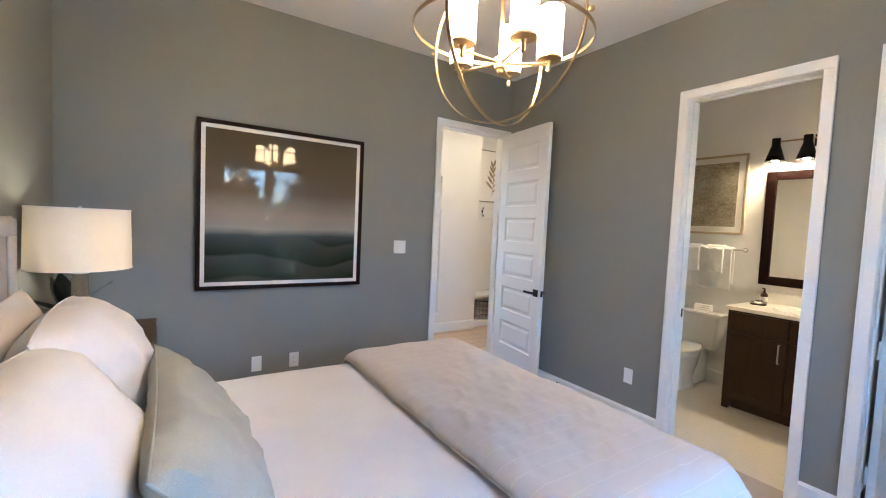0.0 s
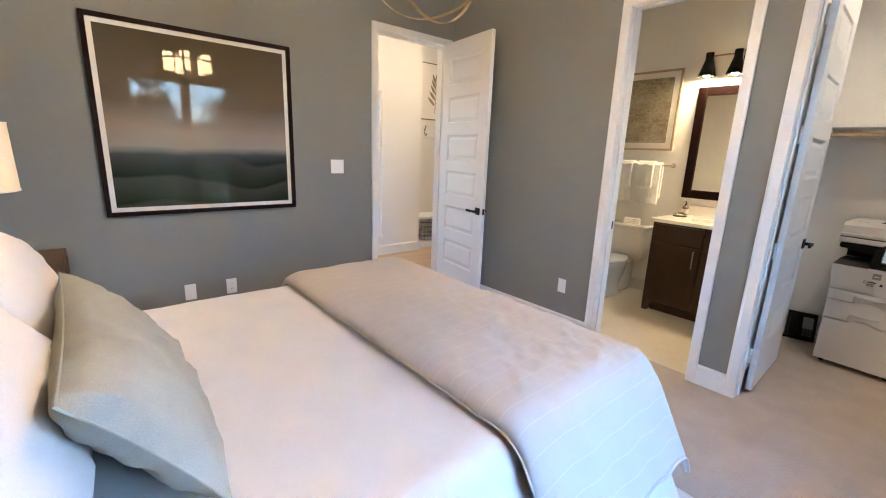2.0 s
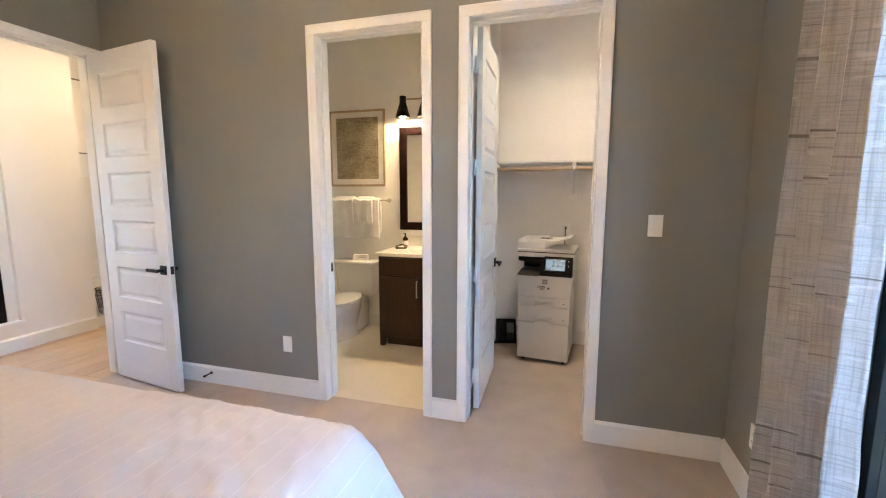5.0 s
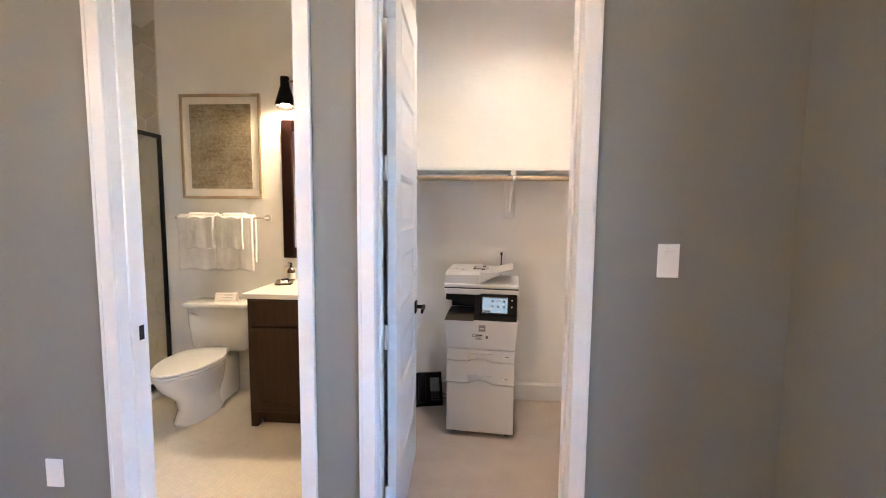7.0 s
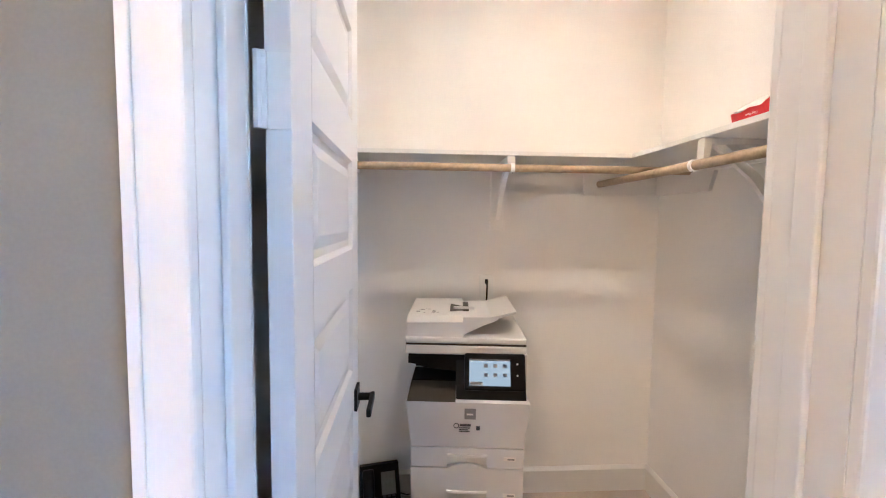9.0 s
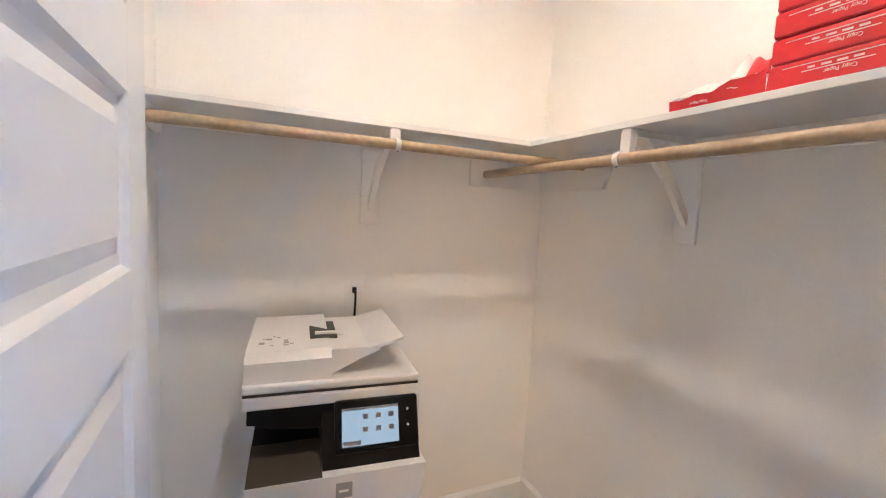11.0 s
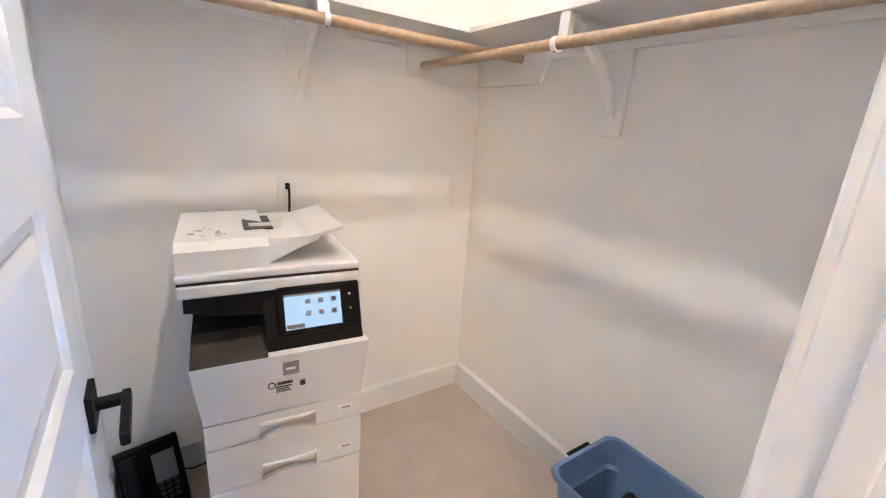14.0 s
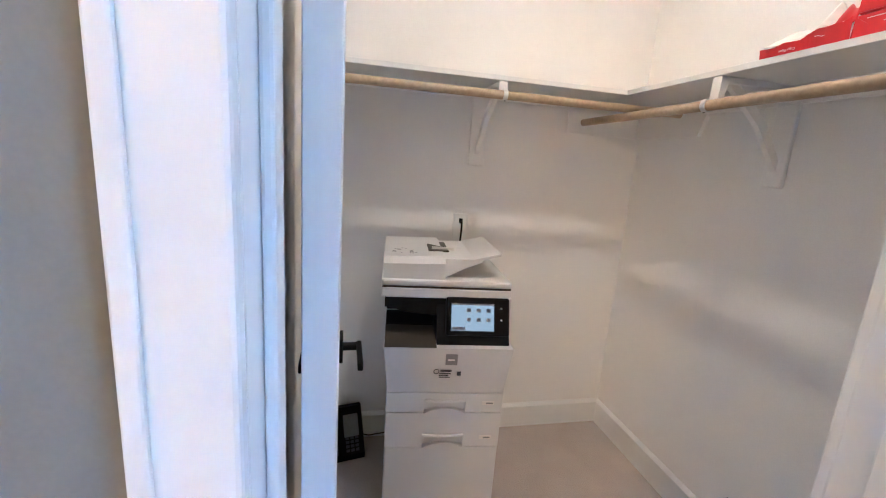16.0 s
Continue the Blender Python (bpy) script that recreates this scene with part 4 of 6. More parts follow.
pillow("sleeping_pillow", lean(-0.43, 1.98, BZ + 0.02, 12), 0.78, 0.52, 0.20, BLUSH, "pale blush pillow upright against the headboard", 2.0)
pillow("sleeping_pillow", lean(-0.43, 1.12, BZ + 0.02, 12), 0.78, 0.52, 0.20, BLUSH, "pale blush pillow upright against the headboard", 7.0)
pillow("euro_sham", lean(-0.135, 1.90, BZ + 0.02, 24, 2), 0.78, 0.53, 0.34, COTTON, "plump white cotton pillow leaning on the bed", 11.0, ears=-0.09)
pillow("euro_sham", lean(-0.12, 1.16, BZ + 0.02, 26, -2), 0.78, 0.52, 0.34, COTTON, "plump white cotton pillow leaning on the bed", 15.0, ears=-0.09)
pillow("accent_pillow", lean(0.185, 1.40, BZ + 0.03, 36, 1), 0.95, 0.43, 0.19, SAGE, "oblong sage linen accent pillow with seamed edge", 21.0, ears=0.07, piping=True, crumple=1.45)


# ---- nightstand and lamp ----
def nightstand():
    t = thing("nightstand", pose(-0.36, 3.02, 0), "dark brown wooden nightstand beside the bed", "nightstand")
    part("top", box(-0.25, 0.25, -0.36, 0.36, 0.745, 0.78, bev=0.004), WALNUT, t, smooth=False)
    part("body", box(-0.235, 0.235, -0.345, 0.345, 0.18, 0.745, bev=0.003), WALNUT, t, smooth=False)
    for z0, z1 in ((0.20, 0.46), (0.475, 0.735)):
        dr = part("drawer", box(0.235, 0.252, -0.33, 0.33, z0, z1, bev=0.003), WALNUT, t, smooth=False)
        part("knob", lathe([(0.006, 0), (0.006, 0.012), (0.014, 0.018), (0.012, 0.026), (0.001, 0.028)], 14), BRASS, dr, m=pose(0.252, 0, (z0 + z1) / 2, 0, 90, 0))
    for x in (-0.2, 0.2):
        for y in (-0.31, 0.31):
            part("leg", rings([[(x + a * r, y + c * r, z) for a, c in ((-1, -1), (1, -1), (1, 1), (-1, 1))] for z, r in ((0, 0.014), (0.18, 0.022))]), WALNUT, t, smooth=False)


def table_lamp():
    t = thing("table_lamp", pose(-0.405, 2.72, 0.78), "lit table lamp with ivory drum shade and wooden column", "table lamp")
    part("base", box(-0.07, 0.07, -0.07, 0.07, 0, 0.022, bev=0.003), NICKEL, t, smooth=False)
    part("column", rings([[(a * r, c * r, z) for a, c in ((-1, -1), (1, -1), (1, 1), (-1, 1))] for z, r in ((0.022, 0.036), (0.385, 0.028))]), OLIVEWOOD, t, smooth=False)
    part("collar", lathe([(0.03, 0.385), (0.034, 0.388), (0.034, 0.397), (0.012, 0.40), (0.010, 0.47)], 20), NICKEL, t)
    part("bulb", lathe([(0.012, 0.47), (0.03, 0.50), (0.034, 0.53), (0.022, 0.56), (0.003, 0.57)], 18), BULBLAMP, t, "glowing warm bulb")
    r0, r1, z0, z1 = 0.206, 0.200, 0.415, 0.705
    part("shade", lathe([(r0, z0), (r1, z1), (r1 - 0.003, z1), (r0 - 0.003, z0)], 48, cap=False), SHADE, t, "ivory linen drum shade")
    for z, r in ((z0, r0), (z1, r1)):
        part("shade_rim", tube([(r * math.cos(a), r * math.sin(a), z) for a in np.linspace(0, 2 * math.pi, 49)[:-1]], 0.003, 6, closed=True), PAPER, t)
    for a in (0, 120, 240):
        part("spider", tube([(0, 0, z1 - 0.012), ((r1 - 0.004) * math.cos(radians(a)), (r1 - 0.004) * math.sin(radians(a)), z1 - 0.006)], 0.002, 6), NICKEL, t)
    part("harp", tube([(0, 0.012, 0.47), (0, 0.05, 0.54), (0, 0.04, 0.66), (0, 0, z1 - 0.012), (0, -0.04, 0.66), (0, -0.05, 0.54), (0, -0.012, 0.47)], 0.002, 6), NICKEL, t)
    part("finial", lathe([(0.003, z1 - 0.012), (0.006, z1 - 0.006), (0.009, z1), (0.004, z1 + 0.012)], 12), NICKEL, t)


BULBLAMP = glow("lamp bulb", (1.0, 0.77, 0.49), LAMP)
nightstand()
table_lamp()


def bouquet():
    t = thing("flower_vase", pose(-0.47, 2.87, 0.78) @ Matrix.Scale(1.35, 4), "small black vase with dark leaves and cream flower", "vase")
    part("vase", lathe([(0.03, 0), (0.05, 0.03), (0.052, 0.07), (0.025, 0.11), (0.028, 0.12), (0.02, 0.118), (0.02, 0.11)], 20), BLACKPLASTIC, t)
    rnd = random.Random(3)
    for k in range(11):
        a, e = rnd.uniform(0, 6.28), rnd.uniform(0.6, 1.35)
        L, w = rnd.uniform(0.16, 0.27), rnd.uniform(0.02, 0.034)
        d, s = Vector((math.cos(a) * math.cos(e), math.sin(a) * math.cos(e), math.sin(e))), Vector((-math.sin(a), math.cos(a), 0))
        rows = []
        for i in range(7):
            f = i / 6
            c = Vector((0, 0, 0.11)) + d * L * f - Vector((0, 0, 0.05 * f * f))
            ww = w * math.sin(math.pi * min(0.98, max(0.05, f)))
            up = Vector((0, 0, 0.002))
            rows.append([c - s * ww, c + up, c + s * ww, c - up])
        part("leaf", rings(rows), DARKLEAF, t)
    for k in range(5):
        a = 2 * math.pi * k / 5
        part("petal", lathe([(0.002, 0), (0.018, 0.012), (0.022, 0.03), (0.010, 0.045), (0.001, 0.047)], 10), PETAL, t, m=pose(0.085 + 0.016 * math.cos(a), -0.015 + 0.016 * math.sin(a), 0.128, 50 * math.sin(a), -50 * math.cos(a), 0))
    part("stalk", tube([(0, 0, 0.1), (0.045, -0.01, 0.125), (0.085, -0.015, 0.13)], 0.003, 6), DARKLEAF, t)


bouquet()


# ---- closet ----
SZ = 1.712   # underside of the shelves


def shelves():
    t = thing("closet_shelf", pose(0, 0, 0), "white shelf board along the closet back wall", "shelf", "closet shelves")
    part("board", box(4.335, XB, CY0 + 0.308, CY1, SZ, SZ + 0.019, bev=0.002), TRIM, t, smooth=False)
    part("cleat", box(XB - 0.018, XB, CY0 + 0.42, CY1 - 0.02, SZ - 0.03, SZ, bev=0.002), CREAM, t, smooth=False)
    part("corner_cleat", box(XB - 0.005, XB, CY0 + 0.02, CY0 + 0.40, SZ - 0.144, SZ - 0.002, bev=0.001), CREAM, t, smooth=False)
    part("end_cleat", box(4.34, XB - 0.02, CY1 - 0.018, CY1, SZ - 0.06, SZ, bev=0.002), CREAM, t, smooth=False)
    u = thing("closet_shelf", pose(0, 0, 0), "white shelf board along the closet side wall holding paper", "shelf", "closet shelves")
    part("board", box(XI, XB, CY0, CY0 + 0.306, SZ, SZ + 0.019, bev=0.002), TRIM, u, smooth=False)
    part("cleat", box(XI, 4.22, CY0, CY0 + 0.018, SZ - 0.06, SZ, bev=0.002), CREAM, u, smooth=False)
    part("corner_cleat", rings([[(4.22, y, SZ), (4.22, y, SZ - 0.07), (4.25, y, SZ - 0.144), (XB, y, SZ - 0.144), (XB, y, SZ)] for y in (CY0, CY0 + 0.0175)]), CREAM, u, smooth=False)


def bracket(m, label, reach, drop):
    """Shelf and rod bracket against the wall plane y=0, under the shelf at z=0; its strap holds a rod at (reach, drop)."""
    t = thing("shelf_bracket", m, label, "shelf bracket", "closet brackets")
    part("wall_plate", box(-0.038, 0.038, 0, 0.016, -0.329, 0, bev=0.005), CREAM, t, smooth=False)
    part("arm", box(-0.014, 0.014, 0.016, 0.30, -0.022, 0, bev=0.003), TRIM, t, smooth=False)
    web = rings([[(x, 0.016, -0.275), (x, 0.016, -0.235), (x, 0.10, -0.115), (x, 0.225, -0.022), (x, 0.265, -0.022), (x, 0.125, -0.135)] for x in (-0.010, 0.010)])
    part("brace", web, CREAM, t, smooth=False)
    part("drop", rings([[(-0.017, 0.272, -0.004), (0.017, 0.272, -0.004), (0.017, 0.302, -0.004), (-0.017, 0.302, -0.004)], [(-0.017, reach - 0.036, drop + 0.006), (0.017, reach - 0.036, drop + 0.006), (0.017, reach - 0.0175, drop + 0.006), (-0.017, reach - 0.0175, drop + 0.006)]]), TRIM, t, smooth=False)
    rows = []
    for a in np.linspace(radians(75), radians(-190), 20):
        c, s = math.cos(a), math.sin(a)
        rows.append([(x, reach + r * c, drop + r * s) for x, r in ((-0.008, 0.0172), (0.008, 0.0172), (0.008, 0.0212), (-0.008, 0.0212))])
    part("rod_strap", rings(rows), PLASTIC, t, "white strap round the rod", smooth=False)
    part("screw", lathe([(0.0035, 0), (0.003, 0.002), (0.0005, 0.0025)], 10), BLACK, t, m=pose(0, reach + 0.008, drop - 0.0205, 160, 0, 0))
    return t


def rods():
    for name, a, c, lab in (("closet_rod", (XB - 0.325, CY1, 0), (XB - 0.325, CY0 + 0.061, 0), "natural wood closet rod along the back wall"), ("closet_rod", (XB - 0.012, CY0 + 0.322, 0), (XI, CY0 + 0.322, 0), "natural wood closet rod along the side wall")):
        z = 1.656 if lab.endswith("back wall") else 1.622
        t = thing(name, pose(0, 0, z), lab, "closet rod", "closet rods")
        part("dowel", tube([a, c], 0.0165, 20), PINE, t)
        d = (Vector(c) - Vector(a)).normalized()
        for p, k in ((Vector(a), 1),) if z > 1.64 else ((Vector(c), -1),):
            part("socket", tube([p, p + d * 0.012 * k], 0.026, 20), PLASTIC, t, "white rod socket")


shelves()
bracket(pose(XB, 0.0, SZ, 0, 0, 90), "white steel bracket holding shelf and rod on the back wall", 0.325, 1.656 - SZ)
bracket(pose(3.893, CY0, SZ), "white steel bracket holding shelf and rod on the side wall", 0.322, 1.622 - SZ)
rods()
plate("outlet", pose(XB, 0.05, 1.10, 0, 0, -90), 1, "blank", "white cable outlet plate above the printer")
cb = thing("cable", pose(XB, 0.05, 1.09), "black cable bending down from the wall plate", "cable")
part("cord", tube([(-0.008, 0, 0.035), (-0.035, 0, 0.03), (-0.045, 0.002, 0.0), (-0.04, 0.004, -0.10), (-0.03, 0.01, -0.5), (-0.022, 0.02, -1.0)], 0.0045, 8), BLACKPLASTIC, cb)
part("plug", box(-0.02, -0.007, -0.008, 0.008, 0.022, 0.045, bev=0.002), BLACKPLASTIC, cb, smooth=False)

cl = thing("ceiling_light", pose(3.632, 0.035, H), "round closet ceiling light with a deep rim", "ceiling light")
# unseen rim, made deep to cut the lamp's light off the upper walls
part("rim", lathe([(0.066, 0), (0.066, -0.044), (0.060, -0.048), (0.054, -0.044), (0.054, -0.004)], 40, cap=False), TRIM, cl)
part("diffuser", lathe([(0.0535, -0.004), (0.0535, -0.010), (0.002, -0.0101)], 40), PANELGLOW, cl, "lit opal diffuser")


def printer():
    """Multifunction office printer; local x runs back from the front, y to its left, on casters."""
    t = thing("office_printer", pose(4.047, 0.208, 0, 0, 0, -5.5), "tall white office printer with colour touch screen on cabinet", "printer")
    w = 0.212
    part("cabinet", box(0.0, 0.50, -w, w, 0.035, 0.354, bev=0.006), PRINTERWHITE, t, smooth=False)
    def bump(parent, z):
        """Arched top edge that rises into the hand hold of the drawer above."""
        arc = [(-0.074 + 0.148 * k / 14, z + 0.020 * math.sin(math.pi * k / 14) ** 0.7) for k in range(15)]
        part("arched_edge", rings([[(x, y, q) for y, q in [(-0.074, z - 0.003)] + arc + [(0.074, z - 0.003)]] for x in (-0.004, 0.010)]), PRINTERWHITE, parent, smooth=False)
    for z0, z1 in ((0.358, 0.496), (0.500, 0.575)):
        d = part("paper_drawer", box(0.016, 0.50, -w, w, z0, z1, bev=0.003), PRINTERWHITE, t, smooth=False)
        fr = rings([[(x, y, z) for y, z in ((-w, z0), (-0.076, z0), (-0.076, z0 + 0.048), (0.076, z0 + 0.048), (0.076, z0), (w, z0), (w, z1), (-w, z1))] for x in (0.0, 0.0158)])
        part("drawer_front", fr, PRINTERWHITE, d, smooth=False)
        part("grip_lip", rings([[(-0.007, y, z0 + 0.046 + c), (0.002, y, z0 + 0.044 + c), (0.002, y, z0 + 0.054 + c), (-0.005, y, z0 + 0.052 + c)] for y, c in ((-0.076, 0.0), (-0.04, -0.003), (0.0, -0.004), (0.04, -0.003), (0.076, 0.0))]), PRINTERWHITE, d, smooth=False)
        part("size_tab", box(-0.002, 0.001, -w + 0.03, -w + 0.075, z0 + 0.030, z0 + 0.044, bev=0.0008), MATBOARD, d, "pale paper size tab", smooth=False)
        part("size_mark", box(-0.0025, -0.0018, -w + 0.034, -w + 0.060, z0 + 0.034, z0 + 0.040), SILVER, d, smooth=False)
        bump(t, z0 - 0.004)
    # flared middle body
    rows = []
    for z, g, f in ((0.579, 0.0, 0.0), (0.60, 0.001, -0.002), (0.70, 0.012, -0.010), (0.757, 0.018, -0.014)):
        a, b0 = w + g, f
        rows.append([(b0, -a, z), (0.50, -a, z), (0.50, a, z), (b0, a, z)])
    part("front_body", rings(rows), PRINTERWHITE, t, smooth=False)
    part("output_tray", rings([[(-0.012, y, 0.757), (0.15, y, 0.757), (0.15, y, 0.776)] for y in (0.046, w + 0.016)]), PRINTERGREY, t, "dark taupe paper output tray", smooth=False)
    part("side_wall", box(0.075, 0.50, -w - 0.018, -w - 0.008, 0.757, 0.915, bev=0.003), PRINTERWHITE, t, smooth=False)
    # bay back in black plastic: the deep shade inside is put into the colour
    part("back_body", box(0.30, 0.50, -w, w + 0.015, 0.78, 0.915, bev=0.004), BLACKPLASTIC, t, "back of the output bay, black for the shade inside", smooth=False)
    part("bay_top", box(0.10, 0.50, -w, w + 0.018, 0.862, 0.90, bev=0.004), BLACKPLASTIC, t, smooth=False)
    part("bay_fascia", rings([[(0.078, y, zb), (0.118, y, zb), (0.118, y, 0.905), (0.088, y, 0.905)] for y, zb in ((0.0, 0.842), (0.10, 0.848), (0.17, 0.856), (0.205, 0.868), (w + 0.022, 0.872))]), BLACKPLASTIC, t, "black fascia over the output bay", smooth=False)
    part("panel_support", rings([[(0.012, y, 0.758), (0.30, y, 0.781), (0.30, y, 0.904), (0.096, y, 0.904)] for y in (-w - 0.0075, 0.045)]), BLACKPLASTIC, t, smooth=False)
    # rear of the taupe tray, coloured black for the shade in the bay
    part("bay_floor", box(0.15, 0.30, -w, w + 0.015, 0.757, 0.778), BLACKPLASTIC, t, smooth=False)
    # control panel, tilted up
    cp = part("control_panel", box(-0.098, 0.135, -0.018, 0.018, -0.070, 0.068, bev=0.008, seg=3), BLACKPLASTIC, t, "glossy black tilted control panel", smooth=False, m=pose(0.060, -0.085, 0.850, 0, 0, -90) @ pose(0, 0, 0, -20, 0, 0))
    part("touch_screen", box(-0.080, 0.076, -0.0195, -0.018, -0.052, 0.046), SCREEN, cp, "lit pale blue touch screen", smooth=False)
    for i in range(3):
        for j in range(2):
            ic = part("icon", box(-0.024 + 0.036 * i, -0.010 + 0.036 * i, -0.0205, -0.0195, 0.015 - 0.034 * j, 0.028 - 0.034 * j), INK if (i, j) == (2, 0) else SILVER, cp, smooth=False)
    part("status_bar", box(-0.080, 0.076, -0.0205, -0.0195, 0.040, 0.046), SILVER, cp, smooth=False)
    part("job_button", box(-0.077, -0.03, -0.0205, -0.0195, -0.050, -0.038), SILVER, cp, smooth=False)
    for z in (0.03, -0.012):
        part("key", lathe([(0.0035, 0), (0.0035, 0.002), (0.001, 0.0025)], 12), PLASTIC, cp, m=pose(0.103, -0.018, z, 90, 0, 0))
    # scanner and document feeder
    part("scanner_base", box(0.085, 0.52, -w - 0.018, w + 0.036, 0.905, 0.942, bev=0.006), PRINTERWHITE, t, smooth=False)
    part("scanner_seam", box(0.089, 0.515, -w - 0.015, w + 0.033, 0.941, 0.949), PRINTERGREY, t, smooth=False)
    part("scanner_lid", box(0.085, 0.52, -w - 0.018, w + 0.036, 0.948, 0.972, bev=0.007), PRINTERWHITE, t, smooth=False)
    fb = rings([[(0.10, y, 0.972), (0.50, y, 0.972), (0.50, y, zt + 0.004), (0.47, y, zt + 0.008), (0.14, y, zt), (0.105, y, zt - 0.02)] for y, zt in ((w + 0.032, 1.045), (0.02, 1.05))])
    part("feeder", fb, PRINTERWHITE, t, smooth=False)
    part("feeder_tray", rings([[(0.13, y, zt), (0.485, y, zt), (0.485, y, zt + 0.010), (0.13, y, zt + 0.010)] for y, zt in ((0.02, 1.034), (-0.09, 1.036), (-0.19, 1.062))]), PRINTERWHITE, t, smooth=False)
    part("tray_arm", rings([[(0.13, y, z0), (0.485, y, z0), (0.485, y, z1), (0.13, y, z1)] for y, z0, z1 in ((0.02, 0.972, 1.034), (-0.06, 1.012, 1.04), (-0.12, 1.036, 1.05))]), PRINTERWHITE, t, smooth=False)
    part("feed_slot", box(0.22, 0.40, -0.005, 0.075, 1.049, 1.054, bev=0.002), PRINTERGREY, t, "grey recessed feed slot", smooth=False)
    part("paper_guide", box(0.25, 0.262, -0.03, 0.06, 1.05, 1.062, bev=0.002), PRINTERWHITE, t, smooth=False)
    part("slot_mark", box(0.29, 0.297, 0.0, 0.05, 1.0545, 1.0555), INK, t, smooth=False)
    sticker = bmesh.new()
    rnd = random.Random(5)
    for k in range(16):
        a, c = rnd.uniform(0.175, 0.265), rnd.uniform(0.115, 0.205)
        box(a, a + rnd.uniform(0.004, 0.018), c, c + rnd.uniform(0.004, 0.016), 1.0493, 1.0497, bm=sticker)
    part("instruction_print", sticker, SILVER, t, "grey instruction diagram", smooth=False)
    # badges on the front
    part("badge", box(-0.0155, -0.0125, -0.030, 0.012, 0.695, 0.735), SILVER, t, "square grey maker's badge", smooth=False)
    part("badge_mark", box(-0.0165, -0.0155, -0.020, 0.004, 0.711, 0.717), MATBOARD, t, smooth=False)
    lab = box(-0.0127, -0.0112, -0.012, 0.028, 0.667, 0.675)
    for k, (a, c) in enumerate(((-0.010, 0.032), (-0.002, 0.032), (-0.008, 0.032))):
        box(-0.0115, -0.0100, a, c, 0.658 - 0.007 * k, 0.661 - 0.007 * k, bm=lab)
    box(-0.0122, -0.0108, -0.046, -0.032, 0.652, 0.668, bm=lab)
    part("service_label", lab, INK, t, "dark printed service label bars", smooth=False)
    part("label_ring", tube([(-0.0122, 0.042 + 0.009 * math.cos(a), 0.668 + 0.009 * math.sin(a)) for a in np.linspace(0, 6.283, 17)[:-1]], 0.0016, 6, closed=True), INK, t)
    for x in (0.06, 0.44):
        for y in (-0.17, 0.17):
            part("caster", tube([(x, y - 0.012, 0.018), (x, y + 0.012, 0.018)], 0.018, 14), BLACKPLASTIC, t)


printer()


def phone():
    t = thing("desk_phone", pose(4.475, 0.565, 0, 0, 0, 12), "black desk phone leaning by the wall on the carpet", "phone")
    rows = [[(-0.02, y, 0), (0.12, y, 0), (0.12, y, 0.205), (0.09, y, 0.21), (-0.02, y, 0.03)] for y in (-0.095, 0.095)]
    part("body", rings(rows), BLACKPLASTIC, t, smooth=False)
    tilt = math.degrees(math.atan2(0.11, 0.18))
    part("display", box(-0.004, 0, -0.075, -0.005, 0.085, 0.185, bev=0.001), GREYSCREEN, t, smooth=False, m=pose(-0.022, 0, 0.02, 0, tilt, 0))
    part("handset", box(-0.035, 0.0, 0.03, 0.085, 0.01, 0.205, bev=0.012, seg=3), BLACKPLASTIC, t, smooth=True, m=pose(-0.022, 0, 0.02, 0, tilt, 0))
    kb = bmesh.new()
    for i in range(4):
        for j in range(3):
            box(-0.006, 0, -0.07 + 0.022 * j, -0.054 + 0.022 * j, 0.02 + 0.018 * i, 0.032 + 0.018 * i, bev=0.001, bm=kb)
    part("keypad", kb, INK, t, smooth=False, m=pose(-0.022, 0, 0.02, 0, tilt, 0))
    part("coiled_cord", tube([(-0.02 + 0.012 * math.cos(k * 0.9) - 0.0004 * k, 0.07 + 0.0011 * k, 0.016 + 0.012 * math.sin(k * 0.9)) for k in range(70)], 0.003, 6), BLACKPLASTIC, t)
    part("line_cord", tube([(0.1, -0.08, 0.05), (0.09, -0.14, 0.03), (0.10, -0.22, 0.02), (0.12, -0.30, 0.03)], 0.003, 6), BLACKPLASTIC, t)


phone()


